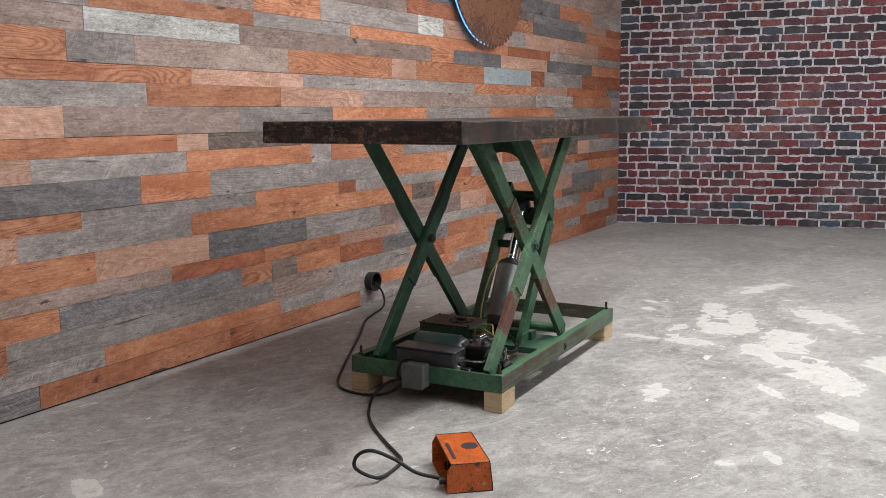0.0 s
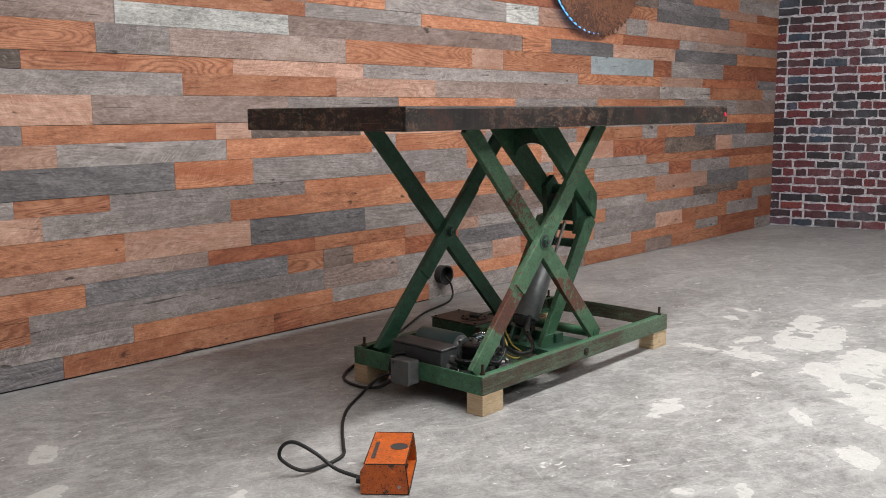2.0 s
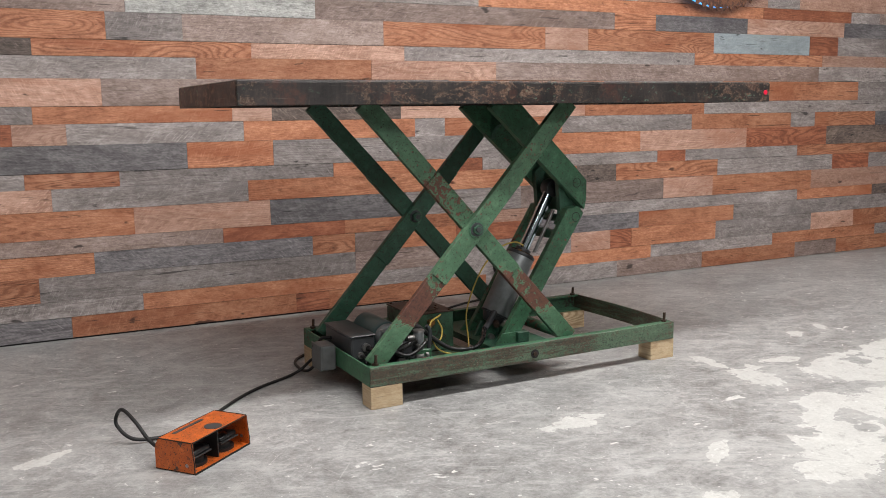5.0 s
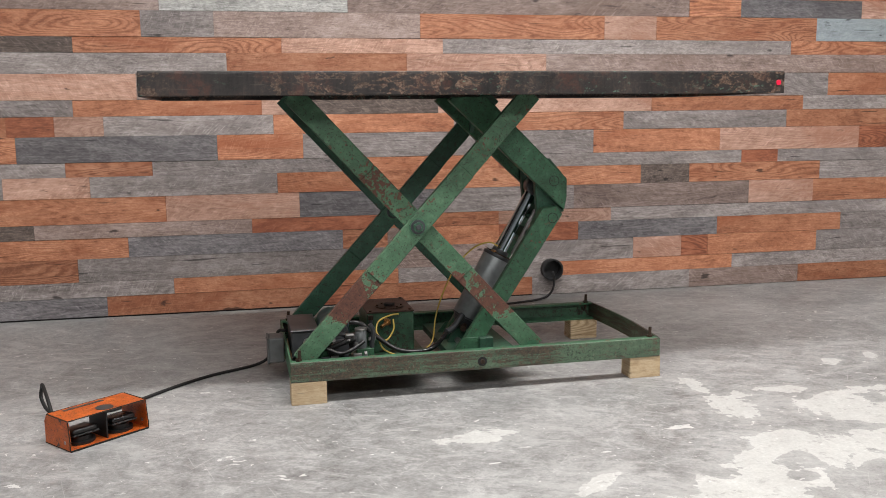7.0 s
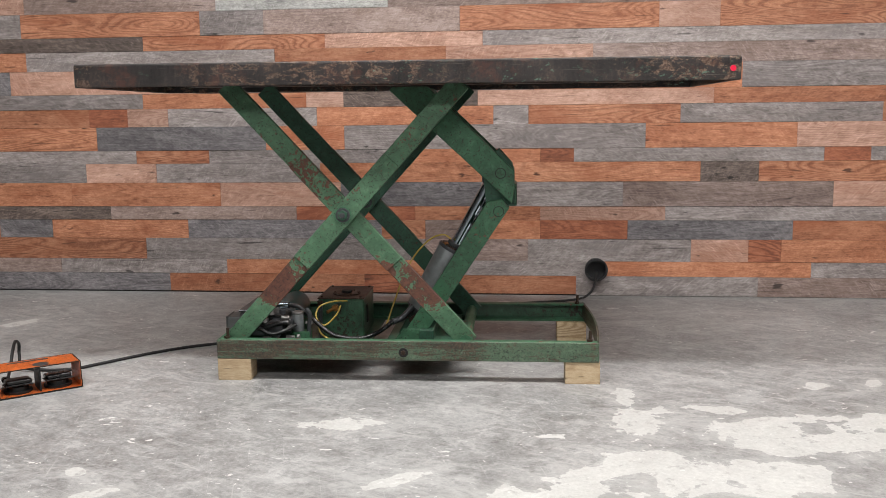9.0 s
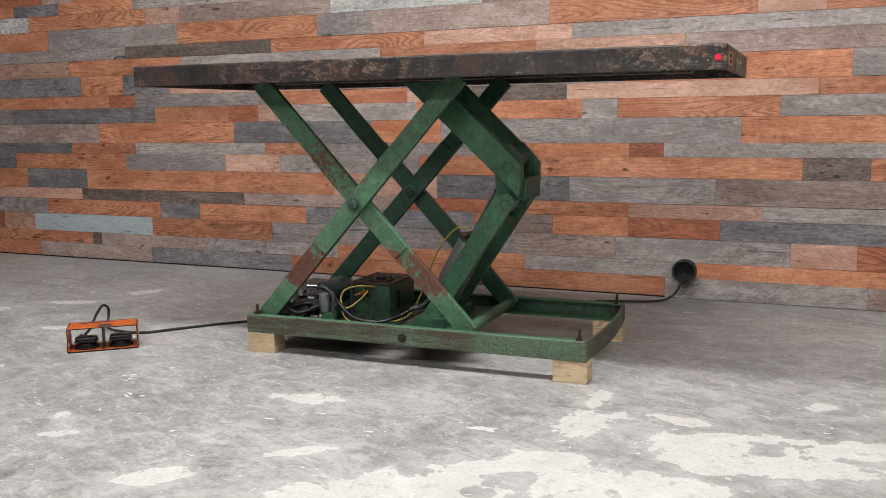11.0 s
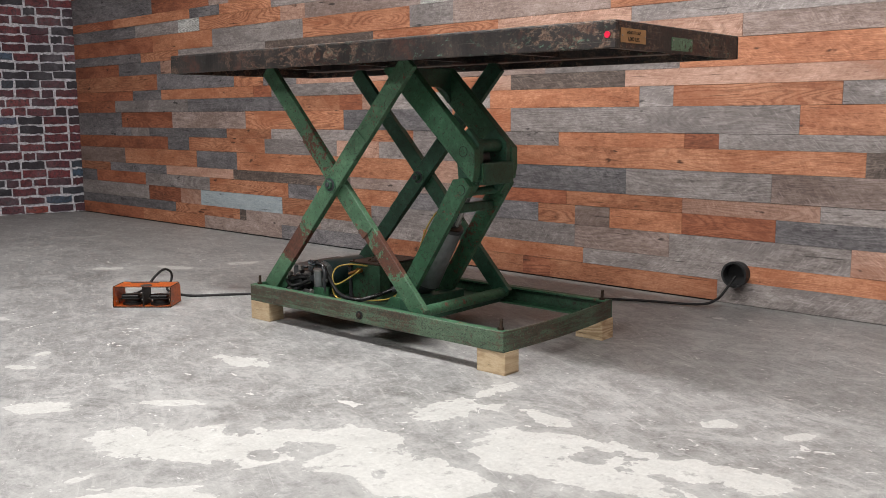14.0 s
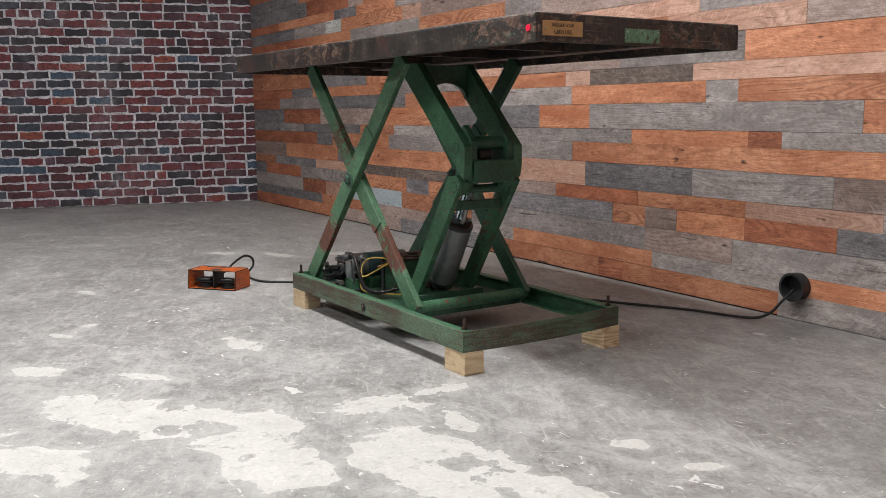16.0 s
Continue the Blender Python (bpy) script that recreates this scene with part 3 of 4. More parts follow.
# table top: deck, skirt with rounded corners, inner ribs
TX0, TX1, TY0, TY1, TZ0, TZ1 = -0.488, 2.012, -0.065, 0.852, 1.169, 1.257
top = part("tabletop", box((TX0, TY0, TZ1 - 0.012), (TX1, TY1, TZ1), 0.006, segments=2), TOP_STEEL, lift, "blackened steel deck plate with worn edges")
for lo, hi in (((TX0, TY0, TZ0), (TX1, TY0 + 0.012, TZ1 - 0.006)), ((TX0, TY1 - 0.012, TZ0), (TX1, TY1, TZ1 - 0.006)), ((TX0, TY0 + 0.012, TZ0), (TX0 + 0.012, TY1 - 0.012, TZ1 - 0.006)), ((TX1 - 0.012, TY0 + 0.012, TZ0), (TX1, TY1 - 0.012, TZ1 - 0.006))):
    part("skirt_plate", box(lo, hi, 0.003), TOP_STEEL, top)
for y in (0.05, 0.63):
    part("roller_channel", box((TX0 + 0.2, y, TZ0 + 0.02), (TX1 - 0.2, y + 0.09, TZ1 - 0.012), 0.004), TOP_STEEL, top)
for x in (-0.2, 0.3, 0.8, 1.3, 1.75):
    part("cross_rib", box((x, TY0 + 0.012, TZ0 + 0.03), (x + 0.03, TY1 - 0.012, TZ1 - 0.012)), TOP_STEEL, top)

# base frame
BZ0, BZ1, BX, BY = 0.089, 0.167, 1.525, 0.775
base = part("base_frame", box((0.02, 0.012, BZ0), (BX - 0.02, 0.05, BZ0 + 0.008)), GREEN_RUSTY, lift, "green base frame with chipped paint")
part("side_rail", box((0, 0, BZ0), (BX, 0.008, BZ1), 0.0015), GREEN_RUSTY, base)
part("top_flange", box((0, 0.008, BZ1 - 0.008), (BX, 0.04, BZ1), 0.0015), GREEN, base)
part("side_rail", box((0, BY - 0.008, BZ0), (BX, BY, BZ1), 0.0015), TANK_GREEN, base)
part("top_flange", box((0, BY - 0.04, BZ1 - 0.008), (BX, BY - 0.008, BZ1), 0.0015), GREEN, base)
part("bottom_flange", box((0, BY - 0.06, BZ0), (BX, BY - 0.008, BZ0 + 0.008)), GREEN, base)
part("end_rail", box((0, 0.008, BZ0), (0.008, BY - 0.008, BZ1), 0.0015), GREEN, base)
bm = bmesh.new()
cols = []
for k in range(13):
    y = 0.008 + (BY - 0.016) * k / 12
    x = BX - 0.008 + 0.022 * math.sin(math.pi * k / 12)
    cols.append([bm.verts.new(c) for c in ((x, y, BZ0), (x + 0.008, y, BZ0), (x + 0.008, y, BZ1), (x, y, BZ1))])
for ca, cb in zip(cols, cols[1:]):
    for k in range(4):
        bm.faces.new((ca[k], ca[(k + 1) % 4], cb[(k + 1) % 4], cb[k]))
bm.faces.new(cols[0])
bm.faces.new(cols[-1][::-1])
part("end_rail", bm, GREEN_RUSTY, base, "bowed end rail scraped to brown")
part("floor_plate", box((0.03, 0.05, BZ0), (0.585, BY - 0.06, BZ0 + 0.008)), TANK_GREEN, base, "oily floor plate under the pump")
part("cross_member", box((0.66, 0.008, BZ0), (0.95, BY - 0.06, BZ0 + 0.03)), GREEN_DARK, base)
for x, y in ((0.035, 0.03), (1.49, 0.03), (0.035, 0.745), (1.49, 0.745)):
    stud = part("corner_stud", rod((x, y, BZ1 - 0.03), (x + 0.003, y, BZ1 + 0.042), 0.0065, 10), STUD, base, "rusty threaded stud")
    part("nut", rod((x, y, BZ1), (x, y, BZ1 + 0.009), 0.0125, 6), STUD, stud)


def bar(a, b, width, y0, y1, extend=0.0, bevel=0.002):
    """A flat bar between two (x, z) points."""
    (ax, az), (bx, bz) = a, b
    d = Vector((bx - ax, bz - az)).normalized()
    n = Vector((-d.y, d.x)) * width / 2
    a, b = Vector(a) - d * extend, Vector(b) + d * extend
    return plate([tuple(a - n), tuple(b - n), tuple(b + n), tuple(a + n)], y0, y1, bevel)


def leg(a, b, y0, paint, side):
    one = part("scissor_leg", bar(a, b, 0.079, y0, y0 + 0.026, 0.02), paint, lift)
    va, vb = Vector(a), Vector(b)
    for f0, f1 in ((0.305, 0.715),):
        y = y0 - 0.007 if side < 0 else y0 + 0.026
        part("doubler_plate", bar(tuple(va.lerp(vb, f0)), tuple(va.lerp(vb, f1)), 0.081, y, y + 0.007), paint, one)
    return one


A0, A1 = (0.062, 0.165), (0.973, 1.165)
B0, B1 = (1.000, 0.150), (0.060, 1.165)
leg(A0, A1, 0.075, GREEN_LEG, -1)
leg(B0, B1, 0.104, GREEN_LEG, -1)
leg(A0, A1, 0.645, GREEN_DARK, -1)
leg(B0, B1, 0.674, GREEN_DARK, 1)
for y0, y1, y2 in ((0.045, 0.068, 0.14), (0.605, 0.638, 0.71)):
    pin = part("pivot_bolt", rod((0.515, y0, 0.663), (0.515, y2, 0.663), 0.011, 16, bevel=0.002), DARK_GREY, lift, "greasy steel pivot bolt")
    part("hex_nut", rod((0.515, y0 + 0.005, 0.663), (0.515, y1 - 0.006, 0.663), 0.0215, 6, bevel=0.002), GREEN_DARK, pin)
    part("washer", rod((0.515, y1 - 0.006, 0.663), (0.515, y1 - 0.003, 0.663), 0.029, 24), DARK_GREY, pin)
    part("thrust_washer", rod((0.515, y1 - 0.003, 0.663), (0.515, y1, 0.663), 0.036, 28), GREEN, pin)
part("cross_shaft", rod((0.998, 0.10, 0.148), (0.998, 0.70, 0.148), 0.024, 20), GREEN, lift)

# folding lift arms with their elbow
UPPER = [(0.70, 1.168), (0.842, 1.168), (1.195, 0.824), (1.195, 0.745), (1.184, 0.690), (1.05, 0.815), (0.685, 1.155)]
LOWER = [(0.713, 0.115), (0.802, 0.115), (1.175, 0.675), (1.145, 0.708), (1.085, 0.700)]
HEAD = [(1.045, 0.625), (1.14, 0.625), (1.175, 0.675), (1.145, 0.708), (1.085, 0.700)]
for y, outer in ((0.235, -1), (0.488, 1)):
    y1 = y + 0.040
    edge = y if outer < 0 else y1
    up = part("upper_arm", plate(UPPER, y, y1, 0.003), GREEN, lift)
    low_y = (y - 0.006, y + 0.022) if outer < 0 else (y1 - 0.022, y1 + 0.006)
    low = part("lower_arm", plate(LOWER, *low_y, 0.002), GREEN, lift)
    part("arm_head", plate(HEAD, *((y + 0.022, y + 0.052) if outer < 0 else (y1 - 0.052, y1 - 0.022)), 0.002), GREEN, low)
    face = edge + outer * 0.0015
    part("pin_cap", rod((1.138, face, 0.815), (1.138, edge - outer * 0.02, 0.815), 0.0195, 24), GREEN, up)
    part("pin_groove", rod((1.138, edge + outer * 0.0006, 0.815), (1.138, edge - outer * 0.02, 0.815), 0.0222, 24), BLACK, up)
    low_face = edge + outer * 0.006
    part("pin_cap", rod((1.13, low_face + outer * 0.0015, 0.659), (1.13, low_face - outer * 0.02, 0.659), 0.0195, 24), GREEN, low)
    part("pin_groove", rod((1.13, low_face + outer * 0.0006, 0.659), (1.13, low_face - outer * 0.02, 0.659), 0.0222, 24), BLACK, low)
    inner = y1 if outer < 0 else y - 0.03
    part("cheek_plate", plate([(1.06, 0.86), (1.13, 0.91), (1.188, 0.845), (1.188, 0.70), (1.14, 0.64), (1.08, 0.66)], inner, inner + 0.03, 0.002), GREEN_DARK, up)
    lug = low_face + outer * 0.002
    part("base_lug", plate([(0.69, 0.115), (0.86, 0.115), (0.80, 0.165), (0.73, 0.165)], min(lug, lug + outer * 0.01), max(lug, lug + outer * 0.01), 0.001), GREEN, low)
block = part("elbow_block", box((1.135, 0.29, 0.676), (1.205, 0.488, 0.768), 0.006, segments=2), GREEN_DARK, lift)
part("block_lip", box((1.195, 0.283, 0.690), (1.203, 0.29, 0.762)), GREEN, block)
part("elbow_shaft", rod((1.138, 0.29, 0.835), (1.138, 0.475, 0.835), 0.028, 20), GREEN_DARK, lift, smooth=True)
part("elbow_shaft", rod((1.11, 0.29, 0.645), (1.11, 0.475, 0.645), 0.018, 20), GREEN_DARK, lift, smooth=True)
part("tie_plate", box((1.05, 0.257, 0.555), (1.085, 0.506, 0.595), 0.004), GREEN_DARK, lift)
part("tie_plate", box((0.80, 0.20, 0.119), (0.86, 0.57, 0.165), 0.003), GREEN_DARK, lift)
# web between the upper arms, with an arched cut-out
bm = bmesh.new()
arch = [(0.275, 1.160), (0.275, 1.015)]
arch += [(0.3815 - 0.1 * math.cos(math.pi * k / 10), 1.02 + 0.065 * math.sin(math.pi * k / 10)) for k in range(11)]
arch += [(0.488, 1.015), (0.488, 1.160)]
f = bm.faces.new([bm.verts.new((0.835, y, z)) for y, z in arch])
g = bmesh.ops.extrude_face_region(bm, geom=[f])["geom"]
bmesh.ops.translate(bm, vec=(0.02, 0, 0), verts=[v for v in g if isinstance(v, bmesh.types.BMVert)])
part("arm_web", bm, GREEN_DARK, lift)

# hydraulic cylinder
AX = Vector((0.481, 0.0, 0.877))
C0 = Vector((0.765, 0.382, 0.175))
cyl = part("hydraulic_cylinder", rod(C0 + AX * 0.045, C0 + AX * 0.345, 0.065, 40, bevel=0.006), MID_GREY, lift, "scuffed grey hydraulic cylinder", True)
part("end_cap", rod(C0 + AX * 0.005, C0 + AX * 0.05, 0.040, 28, 0.060, 0.003), DARK_GREY, cyl, "oily dark end cap", True)
part("weld_bead", rod(C0 + AX * 0.046, C0 + AX * 0.054, 0.0665, 40, bevel=0.003), DARK_GREY, cyl, smooth=True)
part("cap_ring", rod(C0 + AX * 0.340, C0 + AX * 0.356, 0.067, 40, bevel=0.004), DARK_GREY, cyl, smooth=True)
part("top_plate", rod(C0 + AX * 0.356, C0 + AX * 0.362, 0.058, 36), STUD, cyl, "oily brown top plate", True)
part("rod_gland", rod(C0 + AX * 0.360, C0 + AX * 0.380, 0.038, 28, bevel=0.003), DARK_GREY, cyl, smooth=True)
part("piston_rod", rod(C0 + AX * 0.375, C0 + AX * 0.69, 0.0255, 32), CHROME, cyl, "polished chrome rod", True)
part("rod_eye", rod(C0 + AX * 0.695 + Vector((0, -0.03, 0)), C0 + AX * 0.695 + Vector((0, 0.03, 0)), 0.042, 24, bevel=0.004), DARK_GREY, cyl, smooth=True)
part("port_fitting", rod(C0 + AX * 0.358 + Vector((-0.035, -0.03, 0)), C0 + AX * 0.385 + Vector((-0.045, -0.035, 0.0)), 0.012, 6), BRASS, cyl)
part("bleed_screw", rod(C0 + AX * 0.358 + Vector((0.02, 0.04, 0)), C0 + AX * 0.372 + Vector((0.02, 0.04, 0)), 0.008, 6), STEEL, cyl)
part("safety_rod", rod(C0 + AX * 0.38 + Vector((0.045, -0.02, -0.02)), C0 + AX * 0.60 + Vector((0.045, -0.02, -0.02)), 0.009, 12), STEEL, cyl, smooth=True)
part("hose_port", rod(C0 + AX * 0.02 + Vector((0, -0.03, 0)), C0 + AX * 0.02 + Vector((-0.02, -0.075, -0.01)), 0.014, 6), STUD, cyl)
clevis = part("clevis", box((-0.035, -0.04, -0.085), (0.035, -0.022, -0.005), 0.003, Matrix.Translation(C0) @ pose(0, 0, 0, 0, 28.7, 0)), GREEN_DARK, cyl)
part("clevis", box((-0.035, 0.022, -0.085), (0.035, 0.04, -0.005), 0.003, Matrix.Translation(C0) @ pose(0, 0, 0, 0, 28.7, 0)), GREEN_DARK, cyl)
part("clevis_pin", rod(C0 - AX * 0.055 + Vector((0, -0.06, 0)), C0 - AX * 0.055 + Vector((0, 0.06, 0)), 0.014, 14), STEEL, cyl)

# oil tank
tank = part("oil_tank", box((0.345, 0.330, 0.098), (0.545, 0.605, 0.268), 0.005), TANK_GREEN, lift, "green oil tank with a rusty lid")
lid = part("tank_lid", box((0.343, 0.328, 0.268), (0.547, 0.607, 0.274), 0.002), LID_RUST, tank, "rusty tank lid")
part("filler_ring", rod((0.455, 0.43, 0.274), (0.455, 0.43, 0.279), 0.062, 32, bevel=0.002), STUD, lid, "oily brown round cover")
for k in range(6):
    a = k * math.tau / 6
    part("cover_screw", rod((0.455 + 0.052 * math.cos(a), 0.43 + 0.052 * math.sin(a), 0.279), (0.455 + 0.052 * math.cos(a), 0.43 + 0.052 * math.sin(a), 0.283), 0.005, 6), STUD, lid)
for x, y in ((0.36, 0.345), (0.53, 0.345), (0.36, 0.59), (0.53, 0.59)):
    part("lid_screw", rod((x, y, 0.274), (x, y, 0.279), 0.006, 6), STUD, lid)
part("drain_pipe", rod((0.357, 0.322, 0.10), (0.357, 0.322, 0.25), 0.009, 14), DARK_GREY, tank, smooth=True)
part("pipe_elbow", rod((0.357, 0.322, 0.245), (0.357, 0.322, 0.262), 0.013, 6), STUD, tank)
part("filler_cap", rod((0.455, 0.43, 0.279), (0.455, 0.43, 0.290), 0.024, 16, bevel=0.003), BLACK, lid)
part("level_gauge", box((0.535, 0.40, 0.15), (0.550, 0.43, 0.23), 0.003), BLACK, tank)

# motor, pump and control box
motor = part("electric_motor", rod((0.205, 0.53, 0.205), (0.205, 0.30, 0.205), 0.062, 32, bevel=0.010), MOTOR, lift, "blue-green electric motor", True)
part("end_bell", rod((0.205, 0.30, 0.205), (0.205, 0.275, 0.205), 0.056, 28, 0.045, 0.004), MID_GREY, motor, smooth=True)
for dx, dz in ((0.035, 0.035), (-0.035, 0.035), (0.035, -0.035), (-0.035, -0.035)):
    part("tie_bolt", rod((0.205 + dx, 0.262, 0.205 + dz), (0.205 + dx, 0.275, 0.205 + dz), 0.006, 6), STEEL, motor)
part("motor_foot", box((0.14, 0.30, 0.097), (0.27, 0.50, 0.15), 0.003), GREEN, motor)
pump = part("hydraulic_pump", box((0.165, 0.165, 0.13), (0.245, 0.262, 0.235), 0.010, segments=2), HOSE, lift, "oily black hydraulic pump")
part("pump_head", rod((0.205, 0.12, 0.185), (0.205, 0.168, 0.185), 0.036, 20, bevel=0.004), DARK_GREY, pump, smooth=True)
part("valve_body", box((0.245, 0.17, 0.165), (0.285, 0.24, 0.215), 0.004), DARK_GREY, pump)
part("solenoid", rod((0.215, 0.10, 0.135), (0.30, 0.10, 0.135), 0.016, 16), BLACK, pump, smooth=True)
part("pump_foot", box((0.14, 0.11, 0.097), (0.36, 0.25, 0.118), 0.002), DARK_GREY, pump)
for a, b, r, mat in (((0.20, 0.21, 0.235), (0.20, 0.21, 0.262), 0.013, STEEL), ((0.195, 0.21, 0.265), (0.250, 0.205, 0.268), 0.014, CHROME), ((0.23, 0.15, 0.225), (0.262, 0.15, 0.225), 0.010, STEEL), ((0.17, 0.14, 0.20), (0.14, 0.12, 0.20), 0.012, BLACK), ((0.27, 0.14, 0.19), (0.27, 0.11, 0.19), 0.010, STEEL)):
    part("pipe_fitting", rod(a, b, r, 12), mat, pump, smooth=True)
bowl = part("filter_bowl", rod((0.295, 0.175, 0.165), (0.295, 0.175, 0.238), 0.023, 24, bevel=0.004), MID_GREY, lift, "grey metal filter bowl", True)
part("bowl_cap", rod((0.295, 0.175, 0.238), (0.295, 0.175, 0.248), 0.025, 24, bevel=0.002), STEEL, bowl, smooth=True)
part("bowl_stand", box((0.275, 0.155, 0.097), (0.345, 0.20, 0.165), 0.003), GREEN, bowl)
ctrl = part("control_box", box((0.022, 0.245, 0.120), (0.128, 0.545, 0.228), 0.006), DARK_GREY, lift, "dark grey control box")
part("box_lid", box((0.018, 0.241, 0.228), (0.132, 0.549, 0.236), 0.003), DARK_GREY, ctrl)
part("conduit_nut", rod((0.085, 0.245, 0.185), (0.085, 0.225, 0.185), 0.018, 8), STEEL, ctrl)
part("conduit_nut", rod((0.06, 0.245, 0.155), (0.06, 0.23, 0.155), 0.014, 8), STEEL, ctrl)
jbox = part("junction_box", box((-0.068, 0.352, 0.076), (-0.004, 0.458, 0.182), 0.007, segments=2), BOX_GREY, lift, "grey steel junction box")
part("box_cover", box((-0.074, 0.350, 0.074), (-0.067, 0.460, 0.184), 0.003), BOX_GREY, jbox)
part("cover_screw", rod((-0.0765, 0.44, 0.168), (-0.074, 0.44, 0.168), 0.004, 8), BLACK, jbox)
part("cable_gland", rod((-0.036, 0.458, 0.10), (-0.036, 0.478, 0.10), 0.011, 12), BLACK, jbox)


def hose(points, r, mat, label):
    return part("hose", tube(points, r, 8, 10), mat, lift, label, True)


def conduit(points, r, label):
    """A ribbed flexible conduit: a hose with rings close together."""
    bm = tube(points, r * 0.86, 6, 10)
    line = smooth_path(points, 7)
    for a, b in zip(line, line[1:]):
        add_rod(bm, a, a.lerp(b, 0.5), r, 10)
    return part("conduit", bm, HOSE, lift, label)


hose([(0.25, 0.205, 0.268), (0.30, 0.20, 0.258), (0.348, 0.19, 0.216), (0.44, 0.17, 0.150), (0.547, 0.17, 0.135), (0.62, 0.21, 0.150), (0.685, 0.295, 0.185)], 0.0098, HOSE, "thick black hydraulic hose")
hose([(0.675, 0.282, 0.180), (0.715, 0.315, 0.192), (0.762, 0.335, 0.240)], 0.0135, DARK_GREY, "dark steel hose elbow")
hose([(0.33, 0.17, 0.262), (0.345, 0.17, 0.235), (0.34, 0.17, 0.18), (0.335, 0.17, 0.12)], 0.009, DARK_GREY, "dark bent pipe")
conduit([(0.085, 0.222, 0.185), (0.11, 0.16, 0.18), (0.16, 0.115, 0.19), (0.22, 0.11, 0.21), (0.262, 0.13, 0.212)], 0.0115, "black flexible ribbed conduit")
hose([(0.06, 0.235, 0.155), (0.065, 0.19, 0.15), (0.05, 0.17, 0.11)], 0.006, HOSE, "thin black cable")
hose([(0.15, 0.10, 0.19), (0.20, 0.09, 0.17), (0.25, 0.10, 0.18), (0.30, 0.12, 0.205)], 0.008, HOSE, "thin black cable")
hose([(0.475, 0.322, 0.262), (0.43, 0.25, 0.275), (0.375, 0.22, 0.258), (0.365, 0.20, 0.215), (0.40, 0.19, 0.185), (0.44, 0.24, 0.215), (0.45, 0.30, 0.245)], 0.0036, YELLOW, "thin yellow hose")
hose([(0.37, 0.20, 0.19), (0.39, 0.18, 0.15), (0.45, 0.17, 0.125), (0.55, 0.22, 0.122), (0.625, 0.34, 0.13), (0.66, 0.42, 0.22), (0.70, 0.43, 0.33), (0.758, 0.42, 0.443), (0.83, 0.40, 0.52), (0.89, 0.37, 0.545), (0.925, 0.35, 0.53)], 0.0036, YELLOW, "thin yellow hose")
hose([(-0.036, 0.478, 0.10), (-0.04, 0.50, 0.12), (-0.02, 0.49, 0.18), (0.012, 0.45, 0.19)], 0.007, BLACK, "short black cable")
fitting = part("brass_fitting", rod((0.425, 0.332, 0.235), (0.425, 0.296, 0.235), 0.012, 6), BRASS, lift, "tarnished brass hose fitting")
part("fitting_nut", rod((0.425, 0.310, 0.235), (0.425, 0.302, 0.235), 0.016, 6), BRASS, fitting)
part("hose_barb", rod((0.425, 0.300, 0.235), (0.395, 0.275, 0.222), 0.008, 10), BRASS, fitting)
# nuts, valve stems and couplings crowded round the pump
for (x, y, z), (dx, dy, dz), r, mat in (((0.235, 0.155, 0.205), (0.03, 0, 0), 0.013, STEEL), ((0.268, 0.155, 0.205), (0.008, 0, 0), 0.016, DARK_GREY), ((0.175, 0.115, 0.225), (0, -0.022, 0), 0.011, STEEL),
                                        ((0.225, 0.115, 0.165), (0, -0.025, 0), 0.012, DARK_GREY), ((0.255, 0.12, 0.150), (0.035, 0, 0), 0.009, STEEL), ((0.300, 0.12, 0.150), (0.012, 0, 0), 0.013, STEEL),
                                        ((0.185, 0.16, 0.235), (0, 0, 0.022), 0.012, STEEL), ((0.225, 0.19, 0.235), (0, 0, 0.016), 0.015, DARK_GREY), ((0.165, 0.10, 0.150), (0.03, 0, 0), 0.010, STEEL), ((0.325, 0.175, 0.200), (0.03, 0, 0), 0.008, STEEL)):
    part("coupling", rod((x, y, z), (x + dx, y + dy, z + dz), r, 6, bevel=0.001), mat, pump)

# plates and fittings on the table's end and rail
plate_ob = part("rating_plate", box((TX1, -0.037, 1.188), (TX1 + 0.002, 0.122, 1.233), 0.0006), plain("brass_plate", (0.36, 0.20, 0.085), 0.45, 0.3), top, "worn brass rating plate")


def lettering(text, size, y, z):
    cu = bpy.data.curves.new("lettering", "FONT")
    cu.body, cu.size, cu.extrude, cu.align_x = text, size, 0.0003, "CENTER"
    tmp = bpy.data.objects.new("lettering", cu)
    me = bpy.data.meshes.new_from_object(tmp)
    bpy.data.objects.remove(tmp)
    me.materials.clear()
    me.materials.append(BLACK)
    ob = new("lettering", me)
    ob.parent = plate_ob
    ob.matrix_local = pose(TX1 + 0.0026, y, z, 90, 0, 90)


lettering("WEIGHT CAP.", 0.0145, 0.043, 1.215)
lettering("6,000 LBS.", 0.018, 0.043, 1.194)
for y in (-0.03, 0.115):
    part("plate_screw", rod((TX1 + 0.002, y, 1.21), (TX1 + 0.004, y, 1.21), 0.003, 8), STEEL, plate_ob)
part("blank_plate", box((TX1, 0.302, 1.178), (TX1 + 0.002, 0.458, 1.222), 0.0006), painted_steel("pale_green_enamel", (0.085, 0.16, 0.095), (0.12, 0.21, 0.13), (0.04, 0.025, 0.018), 0.03), top, "chipped green blank plate")
for y, z in ((0.312, 1.212), (0.448, 1.212)):
    part("plate_screw", rod((TX1 + 0.002, y, z), (TX1 + 0.004, y, z), 0.0035, 8), STEEL, top)
# flat black discs paint the dark of two open screw holes
for y in (0.60, 0.70):
    part("screw_hole_shade", rod((TX1, y, 1.205), (TX1 + 0.0015, y, 1.205), 0.006, 12), BLACK, top)
